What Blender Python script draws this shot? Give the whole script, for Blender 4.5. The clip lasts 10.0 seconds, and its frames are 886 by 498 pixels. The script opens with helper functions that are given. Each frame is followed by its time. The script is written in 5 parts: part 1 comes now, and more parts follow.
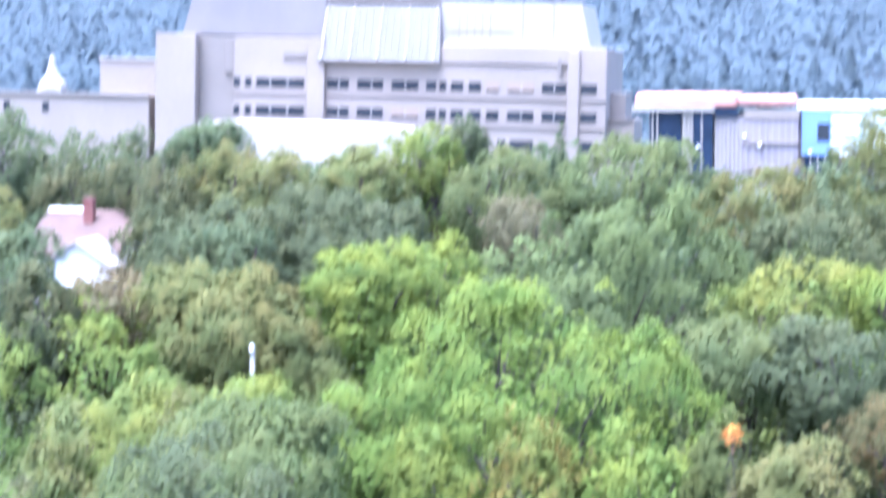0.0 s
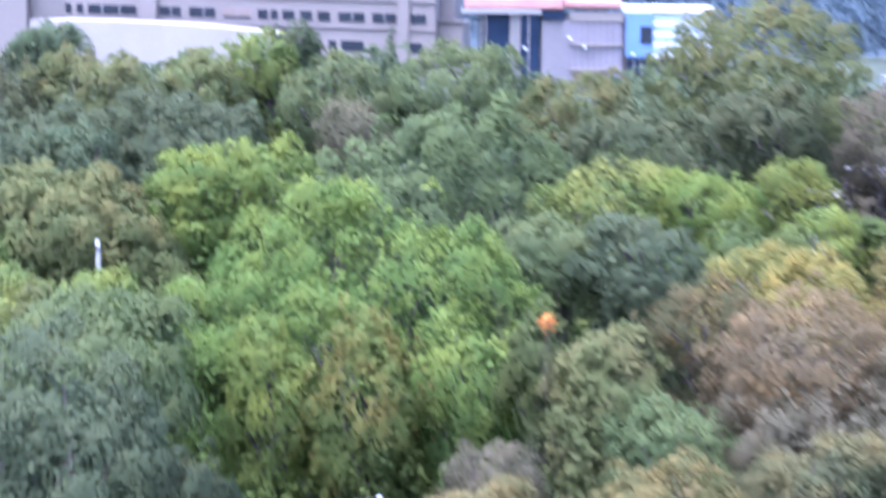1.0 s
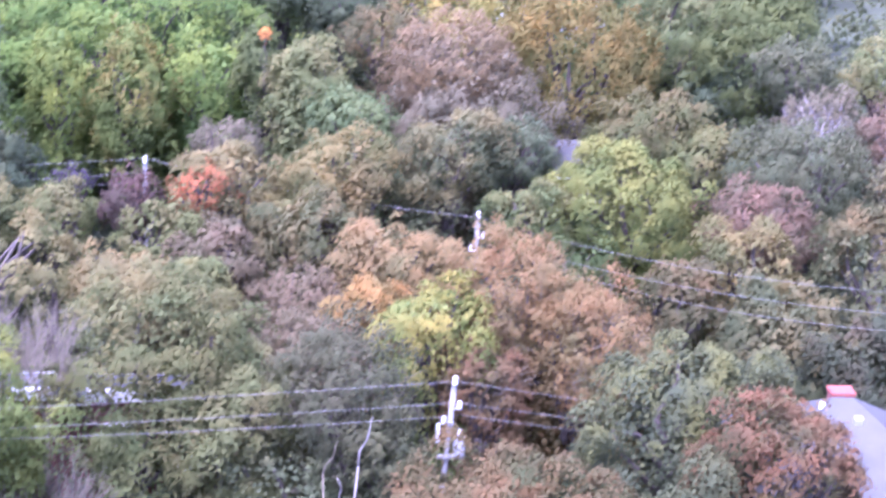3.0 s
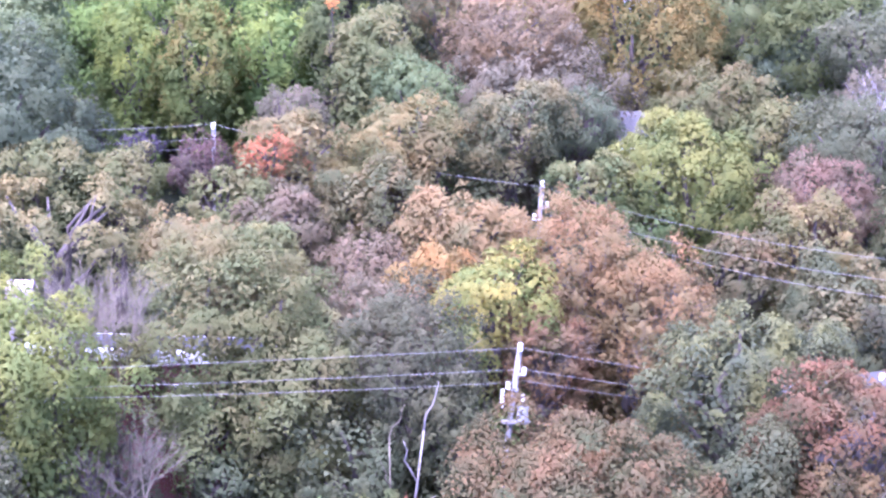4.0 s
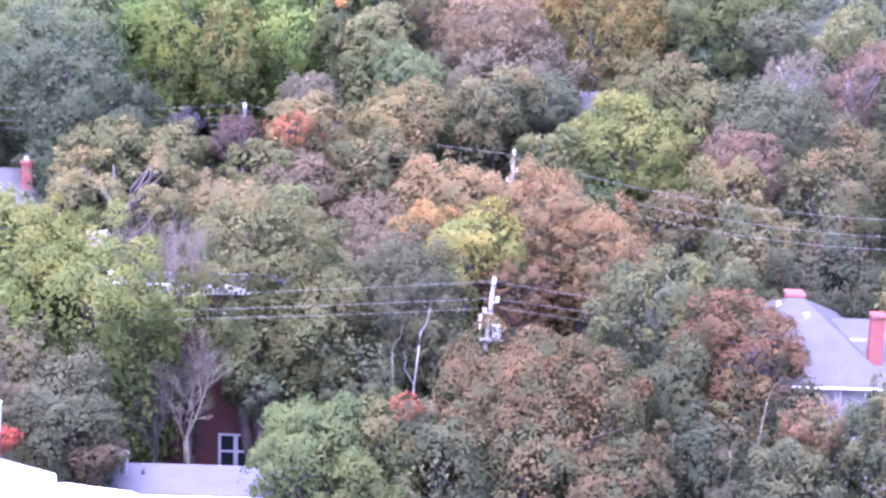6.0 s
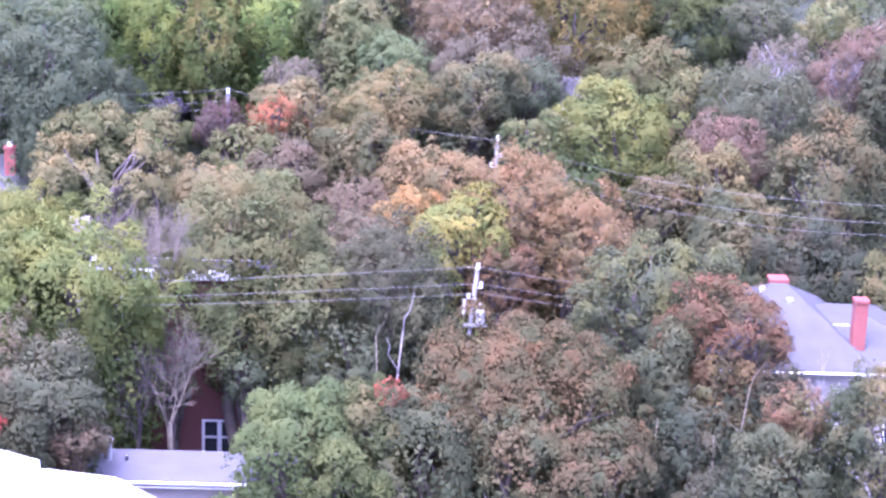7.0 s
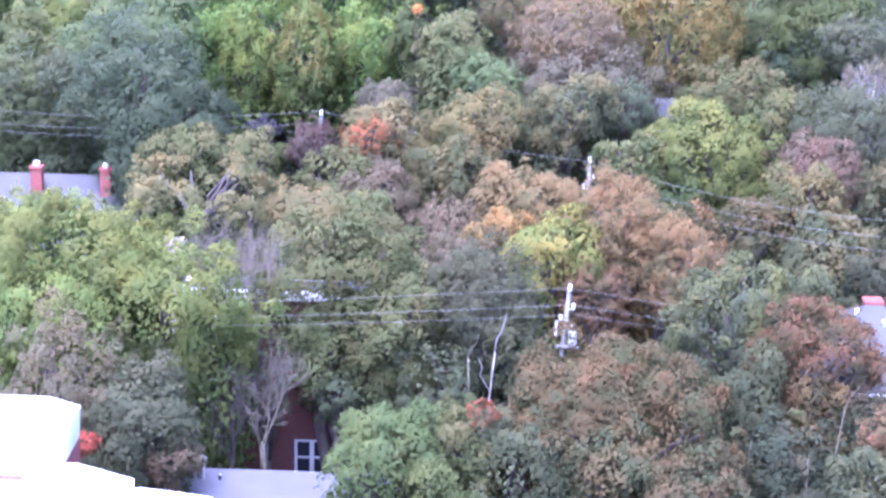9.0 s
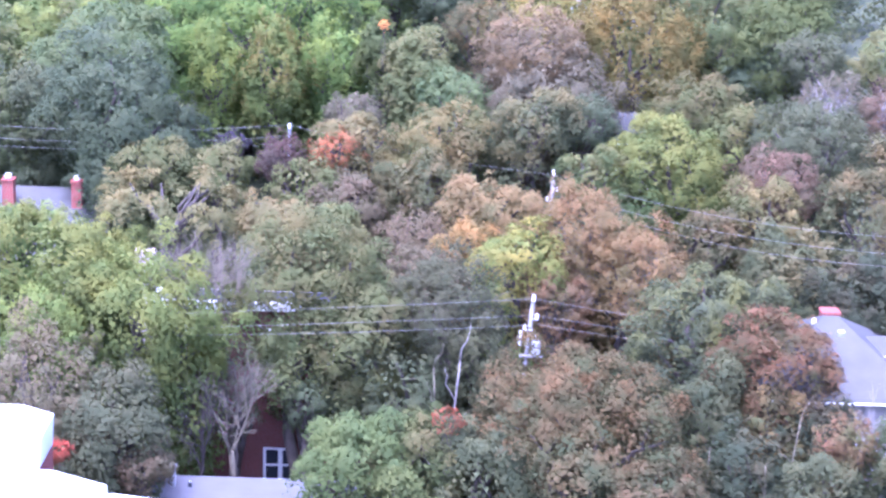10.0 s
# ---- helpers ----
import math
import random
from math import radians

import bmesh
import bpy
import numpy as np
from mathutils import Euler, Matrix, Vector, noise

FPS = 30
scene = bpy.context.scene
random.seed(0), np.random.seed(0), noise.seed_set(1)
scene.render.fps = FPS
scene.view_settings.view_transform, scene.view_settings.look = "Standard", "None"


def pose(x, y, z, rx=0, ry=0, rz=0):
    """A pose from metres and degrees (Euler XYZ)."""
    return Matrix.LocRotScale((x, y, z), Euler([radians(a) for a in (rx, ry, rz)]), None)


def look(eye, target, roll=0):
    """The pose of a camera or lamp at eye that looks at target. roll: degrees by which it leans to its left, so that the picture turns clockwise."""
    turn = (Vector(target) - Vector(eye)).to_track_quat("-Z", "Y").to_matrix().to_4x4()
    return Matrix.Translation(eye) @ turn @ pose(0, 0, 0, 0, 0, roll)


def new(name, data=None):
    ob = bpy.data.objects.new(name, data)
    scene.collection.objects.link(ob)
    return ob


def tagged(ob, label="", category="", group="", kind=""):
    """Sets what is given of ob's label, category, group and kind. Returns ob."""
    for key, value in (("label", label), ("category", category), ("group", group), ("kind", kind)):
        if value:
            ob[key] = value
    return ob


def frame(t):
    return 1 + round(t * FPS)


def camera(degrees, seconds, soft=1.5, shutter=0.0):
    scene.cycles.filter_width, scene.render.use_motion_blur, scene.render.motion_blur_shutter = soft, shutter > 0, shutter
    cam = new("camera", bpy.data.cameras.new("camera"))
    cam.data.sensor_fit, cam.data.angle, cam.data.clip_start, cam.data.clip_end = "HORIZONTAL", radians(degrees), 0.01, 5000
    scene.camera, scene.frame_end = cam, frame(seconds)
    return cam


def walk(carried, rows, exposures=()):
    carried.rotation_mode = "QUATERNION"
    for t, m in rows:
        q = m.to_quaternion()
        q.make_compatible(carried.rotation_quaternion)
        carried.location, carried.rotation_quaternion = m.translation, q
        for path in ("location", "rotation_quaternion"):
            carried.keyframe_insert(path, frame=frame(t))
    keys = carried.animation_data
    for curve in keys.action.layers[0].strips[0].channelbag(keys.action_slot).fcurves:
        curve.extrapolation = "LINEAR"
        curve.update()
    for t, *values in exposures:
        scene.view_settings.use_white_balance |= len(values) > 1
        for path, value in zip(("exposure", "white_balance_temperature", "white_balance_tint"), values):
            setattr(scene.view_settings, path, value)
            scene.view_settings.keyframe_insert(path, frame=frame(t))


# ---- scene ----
# ---- camera ----
cam = camera(24.0, 10.0, soft=2.5, shutter=0.6)
ROWS = [
(0.0, -4.60, 51.35, 27.38, 9.718, -4.458, -0.029),
    (0.2, -4.58, 51.30, 27.40, 9.300, -3.170, 0.020),
    (0.3, -4.57, 51.25, 27.41, 8.990, -3.330, 0.050),
    (0.5, -4.55, 51.11, 27.44, 7.704, -4.428, 0.107),
    (1.0, -4.00, 46.39, 27.90, 5.034, -7.240, 0.498),
    (1.5, -2.77, 32.27, 29.69, 2.517, -10.026, 0.407),
    (2.0, -2.35, 21.14, 31.21, 0.524, -10.199, 0.797),
    (2.5, -1.59, 20.95, 31.41, -2.229, -13.507, 1.444),
    (3.0, -1.27, 20.46, 31.31, -1.871, -14.537, 1.604),
    (3.2, -1.78, 20.25, 31.37, -1.139, -15.126, 1.549),
    (4.3, -1.92, 18.20, 31.69, -0.448, -15.652, 1.960),
    (4.5, -1.98, 12.90, 32.99, -0.420, -15.988, 1.933),
    (5.0, -2.09, 0.13, 36.33, -0.472, -15.949, 1.847),
    (5.5, -2.08, 0.22, 36.30, -0.629, -16.121, 1.882),
    (7.0, -2.10, 0.29, 36.32, -1.313, -16.737, 2.033),
    (7.5, -2.09, 0.28, 36.32, -1.535, -16.942, 2.103),
    (8.0, -2.12, 0.20, 36.39, -0.551, -17.107, 1.891),
    (8.5, -2.16, 0.27, 36.36, 1.610, -17.150, 1.198),
    (9.0, -2.11, 0.22, 36.30, 1.338, -16.208, 1.381),
    (9.5, -2.09, 0.22, 36.31, 0.992, -15.658, 1.331),
    (10.0, -2.09, -1.56, 36.79, 0.370, -15.855, 1.688),
]
EXPOSURES = [(0, 2.62, 4770, 18), (0.3, 2.26, 4770, 21), (1, 2.09, 4600, 27), (2, 2.43, 4550, 43), (3, 2.52, 4670, 51), (4.4, 2.68, 4670, 53), (5, 2.64, 4690, 53), (5.5, 2.50, 4710, 54), (7, 2.48, 4710, 55), (8.5, 2.44, 4485, 42), (10, 2.46, 4505, 43)]
walk(cam, [(t, pose(x, y, z, 90 + pitch, 0, yaw) @ pose(0, 0, 0, 0, 0, roll)) for t, x, y, z, yaw, pitch, roll in ROWS], EXPOSURES)

# ---- overcast daylight ----
world = bpy.data.worlds.new("world")
scene.world = world
world.use_nodes = True
wn = world.node_tree
sky = wn.nodes.new("ShaderNodeTexSky")
sky.sky_type = "NISHITA"
sky.sun_disc = False
sky.sun_elevation, sky.sun_rotation = radians(72), radians(-150)
sky.air_density, sky.dust_density, sky.ozone_density = 1.0, 6.0, 0.6
wn.nodes["Background"].inputs[1].default_value = 0.165
wn.links.new(sky.outputs[0], wn.nodes["Background"].inputs[0])
sun = new("sun", bpy.data.lights.new("sun", "SUN"))
sun.data.energy, sun.data.angle, sun.data.color = 1.3, radians(32), (1.0, 0.96, 0.9)
sun.matrix_world = look((0, 0, 0), (math.sin(radians(30)) * 0.31, math.cos(radians(30)) * 0.31, -0.951))
tagged(sun, "sun behind a bright overcast sky", "sun")


# ---- materials ----
def material(name):
    m = bpy.data.materials.new(name)
    m.use_nodes = True
    return m, m.node_tree.nodes, m.node_tree.links, m.node_tree.nodes["Principled BSDF"]


def ramp_of(nodes, links, source, stops):
    r = nodes.new("ShaderNodeValToRGB")
    while len(r.color_ramp.elements) < len(stops):
        r.color_ramp.elements.new(0.5)
    for e, (p, c) in zip(r.color_ramp.elements, stops):
        e.position, e.color = p, (*c, 1)
    links.new(source, r.inputs[0])
    return r.outputs[0]


def leaf_material(name, main, second, accent, amount):
    """Leaves: patches of two or three colours over the crown, and every leaf its own shade."""
    m, n, l, p = material(name)
    tc, info, add = n.new("ShaderNodeTexCoord"), n.new("ShaderNodeObjectInfo"), n.new("ShaderNodeVectorMath")
    mul = n.new("ShaderNodeMath")
    mul.operation, mul.inputs[1].default_value = "MULTIPLY", 60.0
    l.new(info.outputs["Random"], mul.inputs[0])
    l.new(tc.outputs["Object"], add.inputs[0])
    l.new(mul.outputs[0], add.inputs[1])
    hue = (1.02, 0.945, 1.03)
    soft = [tuple(1.6 * k * (0.94 * c + 0.06 * (0.3 * col[0] + 0.6 * col[1] + 0.1 * col[2]) * g) for c, g, k in zip(col, (0.98, 1.0, 1.06), hue)) for col in (main, second, accent)]
    main, second, accent = soft
    big, small = n.new("ShaderNodeTexNoise"), n.new("ShaderNodeTexNoise")
    big.inputs["Scale"].default_value, small.inputs["Scale"].default_value = 0.42, 0.75
    big.inputs["Detail"].default_value, small.inputs["Detail"].default_value = 3.0, 4.0
    l.new(add.outputs[0], big.inputs["Vector"])
    l.new(add.outputs[0], small.inputs["Vector"])
    base = ramp_of(n, l, big.outputs[0], [(0.30, main), (0.70, second)])
    edge = 0.72 - 0.42 * amount
    # a crown turns from its top
    split, high, sum_ = n.new("ShaderNodeSeparateXYZ"), n.new("ShaderNodeMapRange"), n.new("ShaderNodeMath")
    l.new(tc.outputs["Generated"], split.inputs[0])
    l.new(split.outputs[2], high.inputs[0])
    high.inputs[1].default_value, high.inputs[2].default_value = 0.35, 0.95
    high.inputs[3].default_value, high.inputs[4].default_value = -0.10, 0.07
    l.new(small.outputs[0], sum_.inputs[0])
    l.new(high.outputs[0], sum_.inputs[1])
    mask = ramp_of(n, l, sum_.outputs[0], [(edge - 0.12, (0, 0, 0)), (edge + 0.16, (0.9, 0.9, 0.9))])
    mix = n.new("ShaderNodeMix")
    mix.data_type = "RGBA"
    l.new(mask, mix.inputs[0])
    l.new(base, mix.inputs[6])
    mix.inputs[7].default_value = (*accent, 1)
    geo, hsv = n.new("ShaderNodeNewGeometry"), n.new("ShaderNodeHueSaturation")
    span, turn = n.new("ShaderNodeMapRange"), n.new("ShaderNodeMapRange")
    span.inputs[3].default_value, span.inputs[4].default_value = 0.92, 1.08
    turn.inputs[3].default_value, turn.inputs[4].default_value = 0.478, 0.506
    l.new(geo.outputs["Random Per Island"], span.inputs[0])
    l.new(info.outputs["Random"], turn.inputs[0])
    tone, lit = n.new("ShaderNodeMapRange"), n.new("ShaderNodeMath")
    tone.inputs[3].default_value, tone.inputs[4].default_value = 0.9, 1.12
    lit.operation = "MULTIPLY"
    l.new(info.outputs["Random"], tone.inputs[0])
    l.new(span.outputs[0], lit.inputs[0])
    l.new(tone.outputs[0], lit.inputs[1])
    l.new(lit.outputs[0], hsv.inputs["Value"])
    l.new(turn.outputs[0], hsv.inputs["Hue"])
    l.new(mix.outputs[2], hsv.inputs["Color"])
    l.new(hsv.outputs[0], p.inputs["Base Color"])
    p.inputs["Roughness"].default_value = 0.65
    p.inputs["Specular IOR Level"].default_value = 0.12
    thin, both = n.new("ShaderNodeBsdfTranslucent"), n.new("ShaderNodeMixShader")
    l.new(hsv.outputs[0], thin.inputs[0])
    both.inputs[0].default_value = 0.48
    l.new(p.outputs[0], both.inputs[1])
    l.new(thin.outputs[0], both.inputs[2])
    l.new(both.outputs[0], n["Material Output"].inputs[0])
    return m


def plain_material(name, colour, rough=0.7, vary=0.18, scale=1.2, metal=0.0, bump=0.0, grain=14.0):
    """A surface with stains at one scale, grain at another, and fine relief."""
    m, n, l, p = material(name)
    tc = n.new("ShaderNodeTexCoord")
    stains, fine = n.new("ShaderNodeTexNoise"), n.new("ShaderNodeTexNoise")
    stains.inputs["Scale"].default_value, fine.inputs["Scale"].default_value = scale, scale * grain
    stains.inputs["Detail"].default_value, fine.inputs["Detail"].default_value = 5.0, 3.0
    l.new(tc.outputs["Object"], stains.inputs["Vector"])
    l.new(tc.outputs["Object"], fine.inputs["Vector"])
    lo = tuple(c * (1 - vary) for c in colour)
    hi = tuple(min(1.0, c * (1 + vary)) for c in colour)
    a = ramp_of(n, l, stains.outputs[0], [(0.3, lo), (0.7, hi)])
    b = ramp_of(n, l, fine.outputs[0], [(0.3, (1 - vary * 0.6,) * 3), (0.7, (1.0, 1.0, 1.0))])
    mix = n.new("ShaderNodeMix")
    mix.data_type, mix.blend_type = "RGBA", "MULTIPLY"
    mix.inputs[0].default_value = 1.0
    l.new(a, mix.inputs[6])
    l.new(b, mix.inputs[7])
    l.new(mix.outputs[2], p.inputs["Base Color"])
    p.inputs["Roughness"].default_value, p.inputs["Metallic"].default_value = rough, metal
    if bump:
        bp = n.new("ShaderNodeBump")
        bp.inputs["Strength"].default_value, bp.inputs["Distance"].default_value = bump, 0.02
        l.new(fine.outputs[0], bp.inputs["Height"])
        l.new(bp.outputs[0], p.inputs["Normal"])
    return m


def brick_material(name, brick, mortar):
    m, n, l, p = material(name)
    tc, cut, join = n.new("ShaderNodeTexCoord"), n.new("ShaderNodeSeparateXYZ"), n.new("ShaderNodeCombineXYZ")
    add, tex, stains, mix = n.new("ShaderNodeMath"), n.new("ShaderNodeTexBrick"), n.new("ShaderNodeTexNoise"), n.new("ShaderNodeMix")
    l.new(tc.outputs["Object"], cut.inputs[0])
    l.new(cut.outputs[0], add.inputs[0])
    l.new(cut.outputs[1], add.inputs[1])
    l.new(add.outputs[0], join.inputs[0])
    l.new(cut.outputs[2], join.inputs[1])
    l.new(join.outputs[0], tex.inputs["Vector"])
    tex.inputs["Color1"].default_value = (*brick, 1)
    tex.inputs["Color2"].default_value = (*[c * 0.75 for c in brick], 1)
    tex.inputs["Mortar"].default_value = (*mortar, 1)
    tex.inputs["Scale"].default_value, tex.inputs["Mortar Size"].default_value = 1.0, 0.008
    tex.inputs["Brick Width"].default_value, tex.inputs["Row Height"].default_value = 0.215, 0.075
    stains.inputs["Scale"].default_value = 0.6
    mix.data_type, mix.blend_type = "RGBA", "MULTIPLY"
    mix.inputs[0].default_value = 0.5
    l.new(tc.outputs["Object"], stains.inputs["Vector"])
    l.new(tex.outputs["Color"], mix.inputs[6])
    l.new(ramp_of(n, l, stains.outputs[0], [(0.3, (0.7, 0.68, 0.66)), (0.7, (1, 1, 1))]), mix.inputs[7])
    l.new(mix.outputs[2], p.inputs["Base Color"])
    p.inputs["Roughness"].default_value = 0.88
    return m


LEAVES = {
    "green": leaf_material("leaf_green", (0.08, 0.108, 0.031), (0.106, 0.128, 0.036), (0.138, 0.136, 0.039), 0.35),
    "fresh": leaf_material("leaf_fresh", (0.073, 0.103, 0.025), (0.060, 0.089, 0.025), (0.096, 0.121, 0.027), 0.4),
    "fresh2": leaf_material("leaf_fresh_tawny", (0.076, 0.11, 0.028), (0.066, 0.096, 0.028), (0.14, 0.136, 0.036), 0.36),
    "freshfar": leaf_material("leaf_pale_fresh", (0.10, 0.138, 0.038), (0.088, 0.124, 0.038), (0.14, 0.162, 0.04), 0.42),
    "lime": leaf_material("leaf_lime", (0.105, 0.148, 0.028), (0.08, 0.124, 0.028), (0.15, 0.175, 0.028), 0.42),
    "limey": leaf_material("leaf_pale_lime", (0.105, 0.145, 0.028), (0.084, 0.125, 0.028), (0.165, 0.185, 0.032), 0.42),
    "elm": leaf_material("leaf_elm", (0.100, 0.150, 0.024), (0.074, 0.118, 0.024), (0.15, 0.185, 0.024), 0.42),
    "elm2": leaf_material("leaf_elm_streaked", (0.100, 0.145, 0.025), (0.076, 0.116, 0.025), (0.21, 0.178, 0.03), 0.30),
    "dark": leaf_material("leaf_dark", (0.054, 0.072, 0.029), (0.068, 0.086, 0.033), (0.098, 0.104, 0.036), 0.3),
    "darkolive": leaf_material("leaf_dark_olive", (0.058, 0.078, 0.030), (0.076, 0.092, 0.034), (0.15, 0.135, 0.04), 0.4),
    # raised in brightness: haze over the far slope is in this colour
    "domegreen": leaf_material("leaf_dome_green", (0.066, 0.094, 0.034), (0.078, 0.108, 0.036), (0.10, 0.138, 0.038), 0.5),
    "blue": leaf_material("leaf_blue_green", (0.060, 0.086, 0.037), (0.072, 0.100, 0.041), (0.092, 0.114, 0.044), 0.3),
    "olive": leaf_material("leaf_olive", (0.078, 0.104, 0.03), (0.094, 0.112, 0.031), (0.135, 0.126, 0.034), 0.38),
    "olive2": leaf_material("leaf_olive_tawny", (0.084, 0.102, 0.03), (0.104, 0.114, 0.032), (0.17, 0.145, 0.038), 0.42),
    "turning": leaf_material("leaf_turning", (0.066, 0.084, 0.029), (0.084, 0.092, 0.031), (0.142, 0.114, 0.034), 0.36),
    "patchy": leaf_material("leaf_patchy_lime", (0.056, 0.078, 0.034), (0.07, 0.09, 0.037), (0.13, 0.15, 0.034), 0.36),
    "maple": leaf_material("leaf_red_brown_maple", (0.052, 0.074, 0.024), (0.072, 0.080, 0.025), (0.148, 0.108, 0.032), 0.46),
    "maple3": leaf_material("leaf_dark_rust_maple", (0.046, 0.062, 0.022), (0.060, 0.070, 0.024), (0.128, 0.088, 0.032), 0.36),
    "maple2": leaf_material("leaf_rust_maple", (0.056, 0.072, 0.024), (0.082, 0.080, 0.025), (0.162, 0.106, 0.034), 0.48),
    # darkened leaf colour that holds the shade under neighbouring trees
    "shade": leaf_material("leaf_shaded_green", (0.04, 0.054, 0.024), (0.05, 0.064, 0.028), (0.08, 0.068, 0.028), 0.3),
    "yellow": leaf_material("leaf_yellow", (0.140, 0.148, 0.029), (0.102, 0.130, 0.030), (0.225, 0.188, 0.031), 0.42),
    "tawny": leaf_material("leaf_tawny", (0.118, 0.116, 0.036), (0.098, 0.106, 0.033), (0.165, 0.138, 0.04), 0.45),
    "gold": leaf_material("leaf_gold", (0.11, 0.15, 0.03), (0.085, 0.13, 0.03), (0.24, 0.205, 0.03), 0.36),
    "orangey": leaf_material("leaf_orange_gold", (0.20, 0.16, 0.035), (0.13, 0.125, 0.034), (0.27, 0.17, 0.035), 0.45),
    "rust": leaf_material("leaf_rust", (0.168, 0.150, 0.043), (0.126, 0.138, 0.039), (0.212, 0.158, 0.042), 0.48),
    "rust2": leaf_material("leaf_rust_brown", (0.132, 0.112, 0.038), (0.098, 0.104, 0.034), (0.18, 0.125, 0.040), 0.48),
    "mauve": leaf_material("leaf_mauve", (0.112, 0.106, 0.045), (0.096, 0.100, 0.042), (0.134, 0.112, 0.048), 0.42),
    "mauve2": leaf_material("leaf_grey_mauve", (0.106, 0.104, 0.050), (0.094, 0.098, 0.046), (0.126, 0.116, 0.054), 0.42),
    "mauvered": leaf_material("leaf_pink_mauve", (0.118, 0.100, 0.048), (0.100, 0.098, 0.044), (0.145, 0.106, 0.050), 0.45),
    "redmix": leaf_material("leaf_red_olive", (0.095, 0.094, 0.03), (0.085, 0.092, 0.03), (0.165, 0.08, 0.038), 0.36),
    "tan": leaf_material("leaf_tan", (0.16, 0.14, 0.056), (0.13, 0.122, 0.052), (0.205, 0.168, 0.052), 0.4),
    "grey": leaf_material("leaf_grey", (0.068, 0.084, 0.034), (0.06, 0.078, 0.032), (0.094, 0.10, 0.04), 0.4),
    # lightened as well, so the colour carries some distance haze
    "greygreen": leaf_material("leaf_grey_green", (0.084, 0.118, 0.037), (0.073, 0.104, 0.035), (0.110, 0.136, 0.040), 0.42),
    "orange": leaf_material("leaf_orange", (0.42, 0.17, 0.03), (0.30, 0.16, 0.04), (0.50, 0.22, 0.03), 0.5),
    "red": leaf_material("leaf_red", (0.20, 0.074, 0.028), (0.13, 0.08, 0.028), (0.32, 0.092, 0.03), 0.42),
    "maroon": leaf_material("leaf_maroon", (0.110, 0.066, 0.036), (0.095, 0.074, 0.038), (0.140, 0.084, 0.040), 0.4),
    "purple": leaf_material("leaf_purple", (0.085, 0.062, 0.04), (0.076, 0.066, 0.038), (0.105, 0.066, 0.04), 0.35),
    "violet": leaf_material("leaf_violet", (0.055, 0.05, 0.05), (0.055, 0.054, 0.046), (0.065, 0.056, 0.058), 0.35),
}
BARK = plain_material("bark", (0.10, 0.080, 0.065), 0.9, 0.35, 2.0, bump=0.6)
TWIG_BARK = plain_material("grey_twig_bark", (0.20, 0.168, 0.112), 0.9, 0.25, 2.0)
PALE_BARK = plain_material("pale_bark", (0.30, 0.27, 0.245), 0.85, 0.3, 2.0, bump=0.5)
WHITE_PAINT = plain_material("white_paint", (0.80, 0.79, 0.78), 0.6, 0.06, 0.8)
WHITE_ROOF = plain_material("white_roof_membrane", (0.82, 0.81, 0.80), 0.6, 0.05, 0.4)
SLATE = plain_material("grey_shingle", (0.074, 0.070, 0.064), 0.85, 0.15, 0.9, bump=0.4)
GREY_ROOF = plain_material("grey_flat_roof", (0.098, 0.094, 0.102), 0.85, 0.12, 0.7, bump=0.2)
BRICK = brick_material("red_brick", (0.17, 0.052, 0.042), (0.22, 0.14, 0.125))
BRIGHT_BRICK = brick_material("bright_red_brick", (0.34, 0.075, 0.05), (0.32, 0.19, 0.16))
MORTAR = plain_material("mortar", (0.42, 0.36, 0.33), 0.95, 0.15, 2.0, bump=0.3)
CONCRETE = plain_material("pink_grey_concrete", (0.245, 0.208, 0.178), 0.8, 0.08, 0.12, bump=0.1)
# darker copy of the concrete; shade of recess and link is in its colour
CONCRETE_SHADE = plain_material("grey_shaded_concrete", (0.195, 0.170, 0.150), 0.8, 0.08, 0.15, bump=0.1)
# darkened in colour to offset the sky light on the sloping front
PANEL_GREY = plain_material("darkened_slope_panel", (0.098, 0.090, 0.088), 0.6, 0.08, 0.2)
RIBBED_GREY = plain_material("grey_lilac_roof_panel", (0.175, 0.158, 0.150), 0.7, 0.08, 0.2)
PALE_PANEL = plain_material("pale_panel", (0.30, 0.275, 0.250), 0.6, 0.05, 0.2)
DARK_GLASS = plain_material("dark_glass", (0.035, 0.04, 0.05), 0.12, 0.2, 0.4)
BLUE_GLASS = plain_material("blue_glass", (0.022, 0.034, 0.065), 0.15, 0.3, 0.3)
BLUE_PANEL = plain_material("bright_blue_panel", (0.16, 0.25, 0.48), 0.5, 0.08, 0.3)
STEEL = plain_material("galvanised_steel", (0.55, 0.55, 0.57), 0.45, 0.15, 2.0, metal=0.6)
POLE_WOOD = plain_material("weathered_pole_wood", (0.26, 0.245, 0.225), 0.85, 0.25, 2.0, bump=0.4)
WIRE = plain_material("wire", (0.27, 0.26, 0.23), 0.6, 0.1, 1.0)
SOIL = plain_material("grass_and_leaf_litter", (0.060, 0.070, 0.032), 0.95, 0.45, 0.15, bump=0.5)
ROOF_RED = plain_material("faded_red_shingle", (0.105, 0.066, 0.054), 0.85, 0.2, 0.8, bump=0.3)
# distance haze is painted into these two blue base colours
HAZE_WOOD = plain_material("haze_blue_woods", (0.044, 0.059, 0.068), 0.95, 0.14, 0.05, grain=4.0)
HAZE_LEAF = leaf_material("haze_blue_leaf", (0.068, 0.094, 0.103), (0.074, 0.100, 0.106), (0.080, 0.106, 0.102), 0.4)


# ---- ground ----
PROFILE_Y = (-400, 55, 75, 85, 92, 105, 116, 127, 141, 165, 300, 4800)
